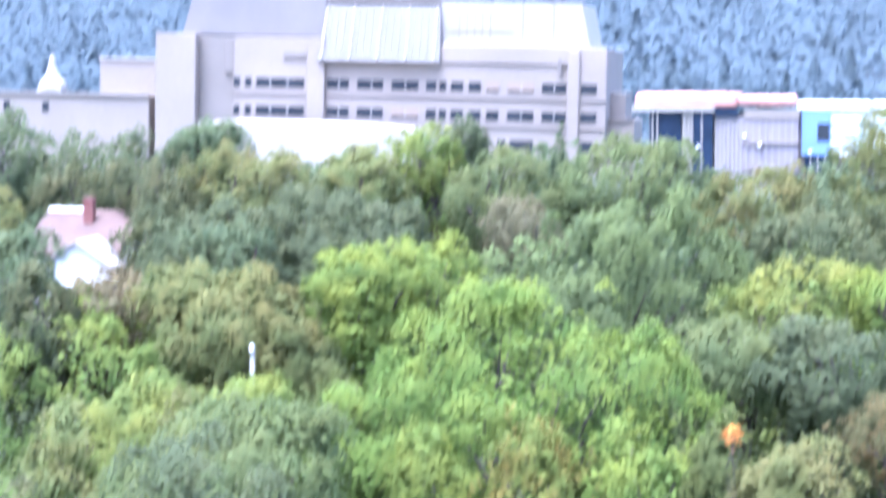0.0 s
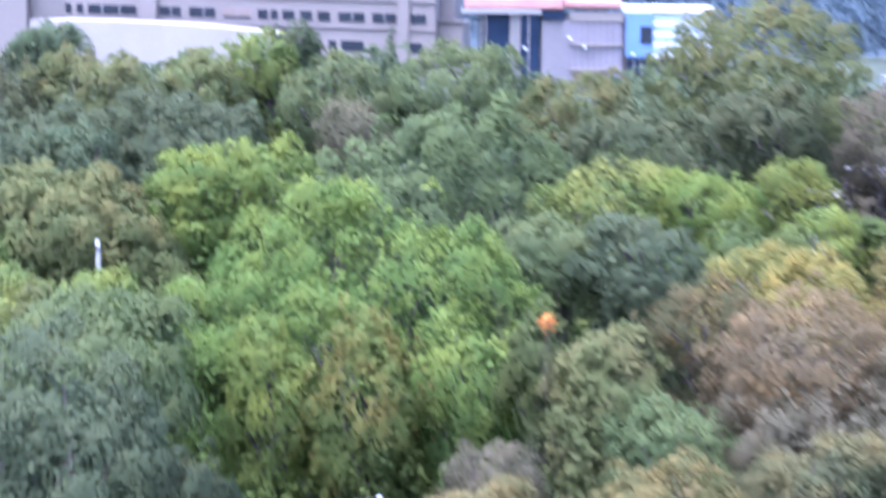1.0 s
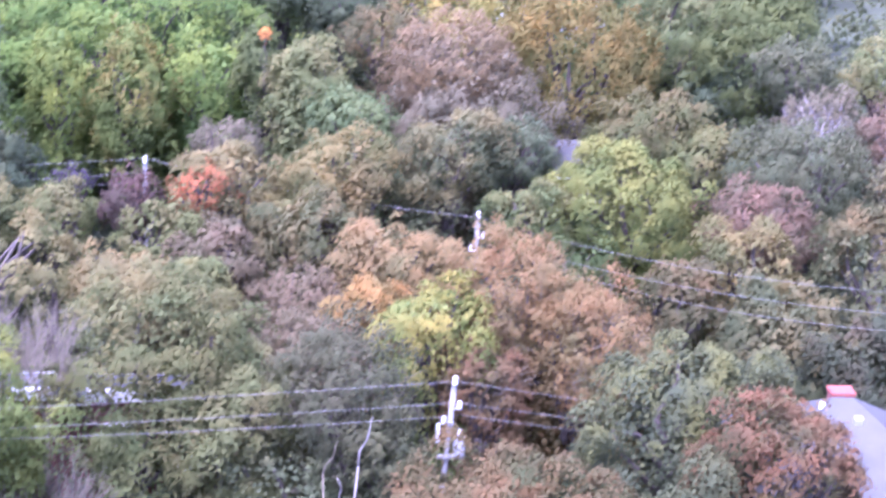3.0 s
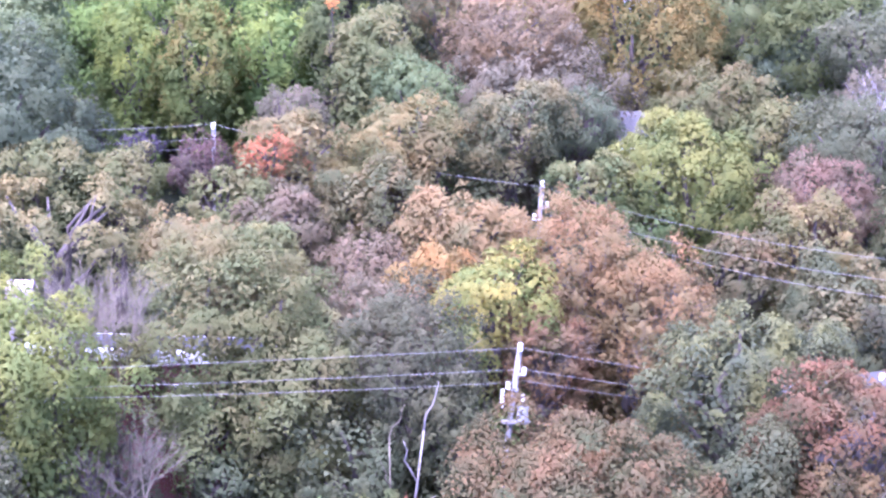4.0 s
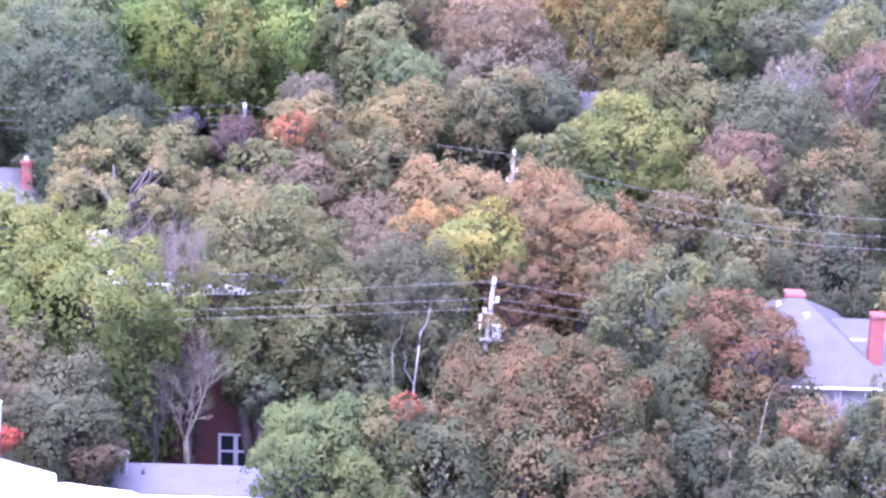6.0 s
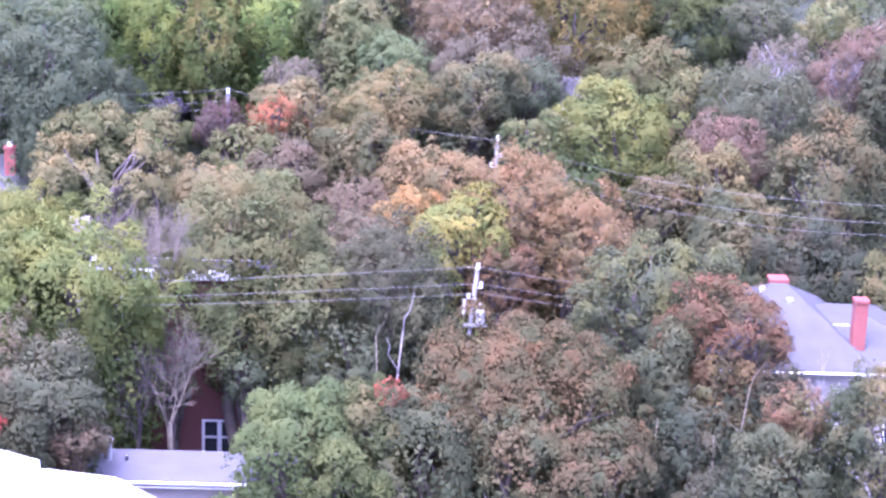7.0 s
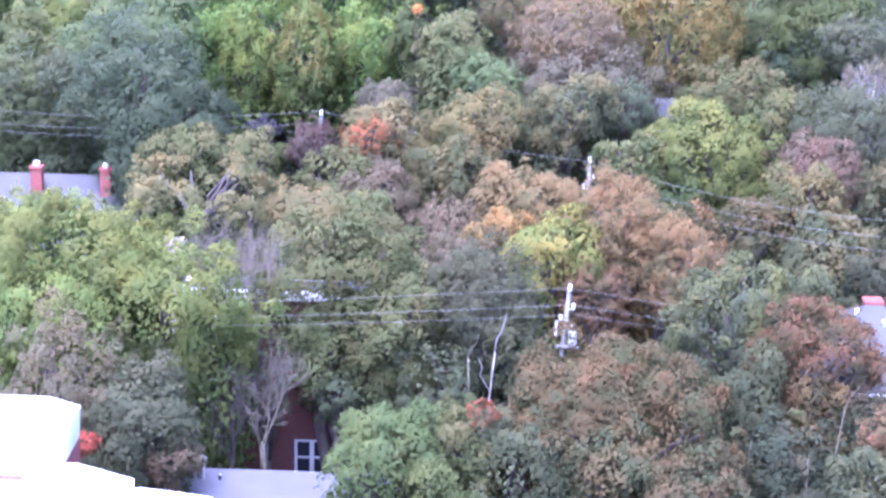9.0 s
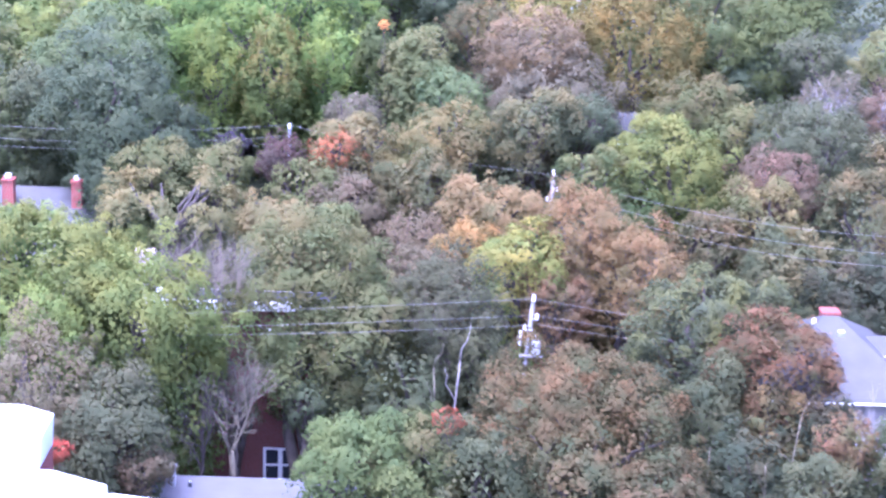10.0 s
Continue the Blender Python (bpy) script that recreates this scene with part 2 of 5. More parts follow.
PROFILE_Z = (-9, -9, -7, -4, -1.5, 1.5, 4.5, 7, 9.5, 12, 16, 18)


def ground_z(x, y):
    return float(np.interp(y, PROFILE_Y, PROFILE_Z)) + 0.4 * noise.noise(Vector((x * 0.06, y * 0.06, 3.0)))


def mesh_of(name, verts, faces, mat, smooth=False):
    me = bpy.data.meshes.new(name)
    me.from_pydata(verts, [], faces)
    me.materials.append(mat)
    if smooth:
        me.polygons.foreach_set("use_smooth", [True] * len(me.polygons))
    me.update()
    return me


def build_ground():
    ys = [*range(-300, 60, 30), *range(60, 180, 3), *range(180, 420, 20), *range(420, 2000, 60), *range(2000, 4900, 400)]
    xs = [*range(-3000, -400, 260), *range(-400, -80, 40), *range(-80, 81, 4), *range(120, 401, 40), *range(660, 3001, 260)]
    verts = [(x, y, ground_z(x, y)) for y in ys for x in xs]
    w = len(xs)
    faces = [(j * w + i, j * w + i + 1, (j + 1) * w + i + 1, (j + 1) * w + i) for j in range(len(ys) - 1) for i in range(w - 1)]
    tagged(new("ground", mesh_of("ground", verts, faces, SOIL, True)), "hillside ground with grass and leaf litter under the trees", "ground", kind="structure")


build_ground()


# ---- mesh helpers ----
def part(name, bm, mat, parent, label=""):
    me = bpy.data.meshes.new(name)
    bm.to_mesh(me)
    bm.free()
    me.materials.append(mat)
    ob = new(name, me)
    ob.parent = parent
    return tagged(ob, label)


def thing(name, at, label, category, group="", turn=0.0):
    ob = new(name)
    ob.empty_display_size = 0.5
    ob.matrix_world = pose(*at, 0, 0, turn)
    return tagged(ob, label, category, group)


def box(x0, x1, y0, y1, z0, z1, bevel=0.0, bm=None):
    """A box from its six bounds, its edges taken off by bevel."""
    bm = bm or bmesh.new()
    made = bmesh.ops.create_cube(bm, size=1.0)["verts"]
    for v in made:
        v.co = Vector((x0 + (v.co.x + 0.5) * (x1 - x0), y0 + (v.co.y + 0.5) * (y1 - y0), z0 + (v.co.z + 0.5) * (z1 - z0)))
    if bevel:
        edges = list({e for v in made for e in v.link_edges})
        bmesh.ops.bevel(bm, geom=edges, offset=bevel, segments=1, affect="EDGES")
    return bm


def prism(points, y0, y1, bm=None):
    """A solid whose outline (x, z), anticlockwise seen from -y, runs from y0 to y1."""
    bm = bm or bmesh.new()
    front = [bm.verts.new((x, y0, z)) for x, z in points]
    back = [bm.verts.new((x, y1, z)) for x, z in points]
    n = len(points)
    bm.faces.new(front)
    bm.faces.new(back[::-1])
    for i in range(n):
        bm.faces.new((front[i], back[i], back[(i + 1) % n], front[(i + 1) % n]))
    bmesh.ops.recalc_face_normals(bm, faces=bm.faces)
    return bm


def tube_into(verts, faces, points, radii, sides=6):
    """Adds a tapered tube along points to the lists."""
    start = len(verts)
    for k, (p, r) in enumerate(zip(points, radii)):
        p = Vector(p)
        a = Vector(points[max(k - 1, 0)])
        b = Vector(points[min(k + 1, len(points) - 1)])
        q = (b - a).to_track_quat("Z", "Y")
        for s in range(sides):
            ang = 2 * math.pi * s / sides
            verts.append(p + q @ Vector((r * math.cos(ang), r * math.sin(ang), 0)))
    for k in range(len(points) - 1):
        for s in range(sides):
            a, b = start + k * sides + s, start + k * sides + (s + 1) % sides
            faces.append((a, b, b + sides, a + sides))
    faces.append(tuple(start + s for s in range(sides))[::-1])
    faces.append(tuple(start + (len(points) - 1) * sides + s for s in range(sides)))


def bent(a, b, rng, sag=0.08, n=5):
    """Points of a slightly crooked limb from a to b."""
    a, b = Vector(a), Vector(b)
    size = (b - a).length
    out = []
    for k in range(n):
        f = k / (n - 1)
        wob = size * sag * math.sin(math.pi * f)
        out.append(a.lerp(b, f) + Vector((rng.normal() * wob, rng.normal() * wob, abs(rng.normal()) * wob)))
    return out


def settle(root, at, grow=1.0, shift=(0, 0, 0)):
    """Puts the thing's own origin at its foot; grow and shift resize and move the whole."""
    at = Vector(at)
    for child in root.children:
        child.location = child.location - at
    root.matrix_world = Matrix.Translation(at * grow + Vector(shift)) @ Matrix.Scale(grow, 4)


# ---- trees ----
def unit(v):
    return v / np.maximum(np.linalg.norm(v, axis=-1, keepdims=True), 1e-9)


def leaf_mesh(name, centre, normal, size, rng, mat, shade=None):
    """One three-cornered leaf at each centre, facing along normal; shade turns its shading to that of the mass it belongs to."""
    n = len(centre)
    side = unit(np.cross(normal, rng.normal(size=(n, 3))))
    along = np.cross(normal, side)
    size = (size * rng.uniform(0.65, 1.35, n))[:, None]
    co = np.empty((n, 3, 3), np.float32)
    co[:, 0] = centre - along * size * 0.45 - side * size * 0.42
    co[:, 1] = centre - along * size * 0.35 + side * size * 0.42
    co[:, 2] = centre + along * size * 0.60
    me = bpy.data.meshes.new(name)
    me.vertices.add(3 * n)
    me.vertices.foreach_set("co", co.ravel())
    me.loops.add(3 * n)
    me.loops.foreach_set("vertex_index", np.arange(3 * n, dtype=np.int32))
    me.polygons.add(n)
    me.polygons.foreach_set("loop_start", np.arange(0, 3 * n, 3, dtype=np.int32))
    me.update(calc_edges=True)
    me.materials.append(mat)
    if shade is not None:
        me.polygons.foreach_set("use_smooth", np.ones(n, bool))
        me.normals_split_custom_set_from_vertices(np.repeat(shade, 3, 0).astype(np.float32))
    return me


def swell(rng, count, lo, hi):
    """A smooth random function of a direction, about -1 to 1."""
    k = unit(rng.normal(size=(count, 3))) * rng.uniform(lo, hi, (count, 1))
    ph = rng.uniform(0, 2 * math.pi, count)
    return lambda d: np.sin(d @ k.T + ph).sum(1) / math.sqrt(count * 0.5) * 0.6


# how the foliage of each habit is set: size of a spray, its flatness, its hang, how closely leaves cover it, depth of the
# valleys between boughs, number of boughs
HABITS = {
    "layered": dict(spray=0.84, flat=0.40, hang=0.50, cover=1.45, valley=0.29, boughs=14, up=0.72),
    "spray": dict(spray=0.64, flat=0.50, hang=0.35, cover=1.4, valley=0.25, boughs=13, up=0.55),
    "weep": dict(spray=0.52, flat=0.60, hang=2.30, cover=1.45, valley=0.33, boughs=12, up=0.45),
    "airy": dict(spray=0.42, flat=0.80, hang=0.15, cover=0.85, valley=0.20, boughs=11, up=0.40),
    "flat": dict(spray=0.55, flat=0.45, hang=0.30, cover=1.3, valley=0.22, boughs=12, up=0.60),
    "round": dict(spray=0.66, flat=0.55, hang=0.40, cover=1.4, valley=0.28, boughs=12, up=0.55),
}


def crown_leaves(rng, rx, ry, rz, leaf, habit, thin):
    """Sprays of leaves over the boughs of an uneven crown of the given half-sizes, stray sprays beyond them, and coarse leaves at its heart."""
    h = HABITS[habit]
    fine, gaps = swell(rng, 9, 5.0, 9.0), swell(rng, 8, 3.0, 6.5)
    small = min(1.15, 0.42 + 0.11 * rx)
    spray = h["spray"] * small * rng.uniform(0.92, 1.12)
    half = np.array([rx, ry, rz])
    area = 4 * math.pi * (((rx * ry) ** 1.6 + (rx * rz) ** 1.6 + (ry * rz) ** 1.6) / 3) ** (1 / 1.6)
    # boughs: where they point, how far they reach, how broad they are
    count = max(5, int(h["boughs"] * min(1.0, 0.45 + rx / 7)))
    point = unit(rng.normal(size=(count, 3)) * np.array([1, 0.9, 0.85]) + np.array([0, -0.15, 0.12]))
    far = rng.uniform(0.55, 1.12, count)
    broad = rng.uniform(0.32, 0.62, count)
    skew = rng.normal(size=2) * 0.14

    def reach_of(d):
        gap = np.arccos(np.clip(d @ point.T, -1, 1))
        return 1.0 - h["valley"] + h["valley"] * (far * np.exp(-(gap / broad) ** 2)).max(1) * 1.05

    def place(d, r):
        p = d * half * r[:, None]
        p[:, 0] += skew[0] * rx * p[:, 2] / rz
        p[:, :2] *= (1 + 0.12 * np.clip(-d[:, 2], 0, 1))[:, None]
        return p

    n = max(12, int(1.3 * thin * area / (math.pi * spray * spray)))
    d = unit(rng.normal(size=(n, 3)))
    keep = (d[:, 2] > -0.62) | (rng.random(n) < 0.4)
    keep &= (d[:, 1] < 0.35) | (rng.random(n) < 0.3)
    keep &= gaps(d) > -0.75 - 0.5 * np.clip(d[:, 2], -0.3, 1)
    if habit == "flat":
        keep &= d[:, 2] > -0.1
    d = d[keep]
    r = reach_of(d) + 0.05 * fine(d)
    r *= np.where(rng.random(len(d)) < 0.13, rng.uniform(1.0, 1.13, len(d)), rng.uniform(0.80, 1.02, len(d)))
    outer, ways = place(d, r), unit(d / half)
    # the crown fills its bounds
    lo, hi = np.percentile(outer, 2.2, 0), np.percentile(outer, 97.8, 0)
    grow, mid = np.clip((2 * half - 0.8 * spray) / (hi - lo), 0.8, 1.5), (lo + hi) / 2 * np.array([1, 1, 1])
    mid[2] = hi[2] - (half[2] - 0.35 * spray) / grow[2]
    outer = (outer - mid) * grow
    m = len(outer)
    bulk = spray * rng.choice([0.45, 0.7, 1.0, 1.35], m, p=[0.17, 0.28, 0.33, 0.22]) * rng.uniform(0.85, 1.15, m)
    per = np.maximum(4, (h["cover"] * math.pi * bulk * bulk / (leaf * leaf * 0.42))).astype(int)
    s, w, big = np.repeat(outer, per, 0), np.repeat(ways, per, 0), np.repeat(bulk, per)[:, None]
    axis = unit(ways * (1 - h["up"]) + np.array([0, 0, 1.0]) * h["up"] + 0.28 * rng.normal(size=(m, 3)))
    axis = np.repeat(axis, per, 0)
    n = len(s)
    flatwise = rng.normal(size=(n, 3))
    flatwise = unit(flatwise - axis * (flatwise * axis).sum(1, keepdims=True))
    r = np.sqrt(rng.uniform(0.0, 1.0, (n, 1))) * (1 + 0.28 * rng.normal(size=(n, 1)))
    rise = rng.normal(size=(n, 1)) * 0.42 * h["flat"]
    p = s + (flatwise * r + axis * (rise + h["flat"] * (0.5 - r * r * 0.8))) * big
    if habit == "weep":
        p[:, 2:] -= h["hang"] * big * rng.uniform(0, 1, (n, 1)) ** 1.4
    else:
        p[:, 2:] -= h["hang"] * r * r * big * rng.uniform(0.5, 1.3, (n, 1))
    bow = unit(axis + flatwise * r * 1.0)
    q = unit(bow + 0.50 * rng.normal(size=(n, 3)))
    whole = unit(p / half ** 1.5)
    soft = unit(0.16 * q + 0.80 * bow + 0.62 * whole)
    # the heart
    k = int(0.9 * min(1.0, thin) * area * 0.5 / (leaf * leaf * 1.35))
    d = unit(rng.normal(size=(k, 3)))
    ph = (place(d, reach_of(d) * 0.76 + 0.04 * rng.normal(size=k)) - mid) * grow
    qh = unit(d + 0.5 * rng.normal(size=(k, 3)))
    if habit == "flat":
        ph, qh = ph[:0], qh[:0]
    size = np.concatenate([np.full(n, leaf), np.full(len(ph), leaf * 1.75)])
    return np.vstack([p, ph]), np.vstack([q, qh]), np.vstack([soft, qh]), size, outer


def twig_mesh(rng, rx, ry, rz, mat, stems=7, depth=3, thick=0.055):
    """A spray of bare branches that fills a crown of the given half-sizes; it starts at its foot."""
    verts, faces = [], []

    def grow(a, way, size, r, level):
        b = a + way * size
        tube_into(verts, faces, bent(a, b, rng, 0.05, 3), (r, r * 0.8, r * 0.55), 4)
        if level:
            for _ in range(4 if level > 1 else 5):
                f = rng.uniform(0.45, 1.0)
                turn = Vector(rng.normal(size=3)) * 0.45 + Vector((0, 0, 0.18))
                grow(a.lerp(b, f), (way + turn).normalized(), size * rng.uniform(0.5, 0.72), r * 0.5, level - 1)

    for k in range(stems):
        ang = 2 * math.pi * k / stems + rng.uniform(-0.3, 0.3)
        way = Vector((math.cos(ang) * rx / rz * 0.42, math.sin(ang) * ry / rz * 0.42, 1)).normalized()
        grow(Vector((0, 0, -rz)), way, rz * rng.uniform(0.8, 1.05), thick, depth)
    return mesh_of("branch_spray", verts, faces, mat)


LABELS = {
    "green": "mid-green broadleaf tree among others on the slope",
    "fresh": "bright green maple with dense layered leaves",
    "fresh2": "light green maple with tawny tips",
    "freshfar": "pale fresh green round-topped tree",
    "lime": "yellow-green broadleaf tree with sunny tips",
    "limey": "lime green tree with a pale yellow top",
    "elm": "tall yellow-green elm with drooping boughs",
    "elm2": "drooping green elm with yellow and orange streaks",
    "dark": "dark green broadleaf tree with deep gaps",
    "darkolive": "dark green tree with olive tips",
    "domegreen": "broad dark green dome-shaped tree with fresh top",
    "blue": "blue-green broadleaf tree with heavy boughs",
    "olive": "olive green tree turning tawny at the top",
    "olive2": "olive tree with yellow-brown tips",
    "turning": "green maple turning rust and orange",
    "patchy": "dark green tree with a lime patch",
    "maple": "large maple turning red-brown over dark green",
    "maple3": "dark green maple with rust-brown edges",
    "maple2": "rust-topped maple with dark green below",
    "shade": "green tree darkened in colour for the shade of its neighbours",
    "yellow": "golden yellow tree with an olive shaded side",
    "tawny": "tawny yellow-brown tree with a dense top",
    "gold": "small maple turned gold over lime green",
    "orangey": "tree turned orange-gold at its top",
    "rust": "airy rust-brown tree with twigs showing",
    "rust2": "brown and rust tree with fine leaves",
    "mauve": "mauve-brown tree with thinning leaves",
    "mauve2": "grey-mauve tree with fine thinning leaves",
    "mauvered": "dusky pink-mauve tree with thinning leaves",
    "redmix": "small tree with red and olive leaves",
    "tan": "tan autumn tree with fine thinning leaves",
    "grey": "grey-green tree with small dull leaves",
    "greygreen": "soft grey-green tree with fine foliage",
    "orange": "bright orange turned spray of leaves",
    "red": "small tree turned scarlet red",
    "maroon": "small tree with dull maroon leaves",
    "purple": "dark purple-leaved tree by the wires",
    "violet": "small violet-leaved tree behind other trees",
}


def tree(x, y, top, width, tall, leaves, shape="round", label="", leaf=0.0, thin=1.0, twigs=False, low=True, bark=None):
    """A tree with its crown's middle over (x, y), its top at height top, its crown so wide and tall; low: its shaded lower boughs show."""
    rng = np.random.default_rng(abs(int(x * 7919 + y * 104729 + top * 31)) % 2147483647)
    z0 = ground_z(x, y) - 0.15
    tall = min(tall, top - z0 - 0.4)
    rx, rz = width / 2, tall / 2
    ry = min(rx * 0.9, 4.2)
    leaf = leaf or (0.12 if y < 92 else 0.13 if y < 112 else 0.15 if y < 135 else 0.175) * (0.78 if shape == "airy" else 1.0)
    mid = top - rz - z0
    root = thing("tree", (x, y, z0), label or LABELS[leaves], "tree", "trees of the hillside")
    p, q, soft, size, outer = crown_leaves(rng, rx, ry, rz, leaf, shape, thin)
    under = mid - rz
    if under > 1.2 and low:
        n = 5
        ang = rng.uniform(0, 2 * math.pi, n)
        for a in ang:
            c = np.array([math.cos(a) * rx * 0.45, math.sin(a) * ry * 0.45, -rz * 0.55 - rng.uniform(0.1, 0.75) * under])
            b = np.array([rng.uniform(0.45, 0.6) * rx, rng.uniform(0.45, 0.6) * ry, rng.uniform(0.3, 0.45) * (under + rz * 0.4)])
            k = int(3.2 * (b[0] * b[2] + b[1] * b[2]) / (leaf * leaf * 1.7))
            d = unit(rng.normal(size=(k, 3)))
            p2 = c + d * b * rng.uniform(0.7, 1.05, (k, 1))
            q2 = unit(d + np.array([0, 0, 0.5]) + 0.5 * rng.normal(size=(k, 3)))
            p, q, soft, size = np.vstack([p, p2]), np.vstack([q, q2]), np.vstack([soft, q2]), np.concatenate([size, np.full(k, leaf * 1.8)])
    crown = new("crown", leaf_mesh("crown", p, q, size, rng, LEAVES[leaves], soft))
    crown.parent, crown.location = root, (0, 0, mid)
    verts, faces = [], []
    r = min(0.09 + 0.022 * (mid + rz), 0.015 + 0.09 * width)
    if width < 2.0:
        r = 0.03
    fork = max(0.3, mid - rz * 0.75)
    lean = Vector((rng.normal() * 0.25, rng.normal() * 0.25, 0))
    tube_into(verts, faces, bent((0, 0, 0), Vector((0, 0, fork)) + lean, rng, 0.02, 4), (r * 1.5, r * 1.1, r, r * 0.85), 8)
    for k in rng.choice(len(outer), min(11, len(outer)), replace=False):
        end = Vector(outer[k]) * 0.74 + Vector((0, 0, mid))
        tube_into(verts, faces, bent(Vector((0, 0, fork * rng.uniform(0.75, 1.0))) + lean * 0.9, end, rng, 0.07), (r * 0.55, r * 0.42, r * 0.32, r * 0.22, r * 0.1), 5)
    trunk = new("trunk", mesh_of("trunk", verts, faces, bark or BARK, True))
    trunk.parent = root
    if twigs:
        spray = new("branch_spray", twig_mesh(rng, rx, ry, rz, bark or TWIG_BARK, thick=0.035))
        spray.parent, spray.location = root, (0, 0, mid)
    return root


# ---- the trees of the slope ----
# near slope
tree(-5.9, 77.0, 7.8, 5.9, 6.8, "fresh", shape="layered")
tree(-3.2, 77.8, 7.4, 4.8, 5.5, "fresh2", shape="layered")
tree(-0.8, 77.2, 7.4, 4.9, 6.2, "dark", shape="layered")
tree(-3.6, 74.5, 6.2, 3.2, 4.1, "fresh", shape="layered")
tree(-2.2, 76.6, 8.0, 1.3, 1.0, "red", shape="airy", label="small tree turned scarlet red", low=False, thin=0.6)
tree(3.4, 80.5, 9.4, 10.0, 9.3, "maple", shape="layered")
tree(3.0, 76.5, 7.0, 4.1, 5.7, "maple3", shape="layered")
tree(6.1, 76.0, 6.4, 4.5, 5.1, "maple3", shape="layered")
tree(9.0, 83.0, 8.5, 2.9, 6.0, "dark", shape="layered")
tree(9.2, 88.0, 10.7, 7.4, 6.3, "patchy", shape="layered")
tree(12.0, 84.5, 10.1, 5.8, 6.0, "maple2", shape="layered")
tree(11.9, 82.5, 7.6, 3.3, 4.5, "maple", shape="layered")
tree(10.8, 80.5, 6.1, 5.0, 6.4, "shade")
tree(14.0, 78.2, 7.6, 2.6, 2.2, "redmix", shape="airy", thin=0.6)
tree(13.4, 76.5, 6.6, 4.6, 5.3, "dark")
tree(15.9, 78.5, 7.3, 3.0, 5.4, "dark")
tree(17.4, 76.5, 9.1, 4.1, 7.8, "darkolive")
tree(10.3, 75.0, 5.2, 2.7, 3.8, "shade")
tree(14.0, 82.0, 6.9, 2.9, 2.9, "shade", shape="airy")
tree(-19.2, 79.5, 9.6, 6.1, 7.5, "mauve", shape="airy", label="grey-mauve tree with a pink flush at its top")
tree(-16.1, 78.5, 8.6, 5.0, 6.0, "grey", shape="layered")
tree(-17.9, 77.6, 6.0, 3.7, 4.6, "grey")
tree(-14.6, 77.5, 5.8, 2.5, 2.0, "mauve", shape="airy")
tree(-17.6, 75.7, 6.4, 1.0, 1.0, "red", shape="airy", label="scarlet spray of leaves beside a white roof", low=False)
tree(-20.7, 86.5, 13.2, 9.5, 8.1, "lime", shape="spray")
tree(-15.6, 85.0, 12.0, 7.4, 6.9, "lime", shape="spray")
tree(-20.3, 84.0, 10.9, 6.8, 5.8, "lime", shape="spray")
tree(-21.6, 88.0, 12.7, 4.9, 4.2, "lime", shape="spray")
tree(-8.9, 89.5, 12.5, 7.1, 7.0, "olive", shape="layered", low=False, thin=0.85)
tree(-6.2, 88.0, 10.3, 5.3, 7.0, "green", shape="layered")
tree(-9.3, 87.5, 9.6, 3.0, 4.9, "green", shape="layered", thin=0.6, low=False)
tree(-8.6, 86.5, 6.0, 2.8, 2.8, "dark", thin=0.7, low=False)
tree(-2.5, 88.5, 11.0, 5.7, 7.2, "grey", shape="airy", twigs=True)
tree(-4.0, 86.5, 7.4, 4.5, 4.0, "dark", thin=0.8)
tree(-0.8, 87.0, 8.4, 3.0, 4.7, "dark", shape="airy")
tree(-3.1, 92.0, 10.3, 4.4, 3.8, "mauve", shape="airy", twigs=True)
tree(-1.5, 94.0, 11.2, 2.9, 2.7, "orangey", shape="layered", label="small maple turned orange-gold")
tree(0.6, 93.0, 11.4, 4.7, 4.3, "gold", shape="layered")
tree(4.1, 95.0, 12.7, 5.5, 6.5, "rust", shape="airy", twigs=True)
tree(6.6, 94.0, 11.5, 5.3, 6.8, "rust", shape="airy", twigs=True)
tree(2.6, 92.5, 9.8, 3.7, 4.6, "rust2", shape="airy", twigs=True)
tree(-4.4, 96.5, 10.8, 4.1, 3.5, "mauve", shape="airy")
tree(-16.0, 98.0, 11.9, 7.5, 3.5, "tawny", shape="flat", low=False)
tree(-10.7, 97.5, 11.3, 4.3, 3.6, "tawny", shape="layered")
tree(-8.2, 98.0, 10.8, 3.6, 3.0, "olive", shape="layered")
tree(-11.9, 86.2, 7.4, 2.7, 5.2, "grey", shape="airy", thin=0.35, twigs=True, low=False)
# the middle rows of the near slope
tree(-0.5, 99.0, 12.3, 5.3, 4.5, "rust2", shape="layered")
tree(-7.5, 100.5, 11.5, 3.7, 3.1, "mauve", shape="layered")
tree(-10.0, 101.5, 12.0, 3.5, 2.9, "green", shape="layered")
tree(-4.2, 102.0, 12.5, 4.3, 3.6, "turning", shape="layered")
tree(-8.6, 104.0, 12.9, 2.7, 2.0, "red", shape="airy", low=False, thin=0.6, label="small tree turned scarlet red")
tree(-11.3, 103.2, 12.9, 2.5, 2.7, "purple", shape="airy", low=False)
tree(-14.2, 106.5, 12.2, 2.0, 1.1, "violet", shape="airy", thin=0.6, low=False)
tree(-17.6, 102.5, 12.8, 4.3, 3.7, "green", shape="layered")
tree(-14.5, 103.0, 12.3, 3.9, 3.3, "green", shape="layered")
tree(-7.4, 105.5, 13.6, 4.4, 3.7, "tawny", shape="layered")
tree(-3.4, 105.8, 14.3, 5.0, 4.2, "olive2", shape="layered")
tree(-1.9, 104.8, 13.2, 2.2, 2.5, "tawny", shape="layered")
tree(-8.0, 110.0, 13.8, 3.2, 2.7, "mauve2", shape="airy", label="round grey-mauve shrub among taller trees")
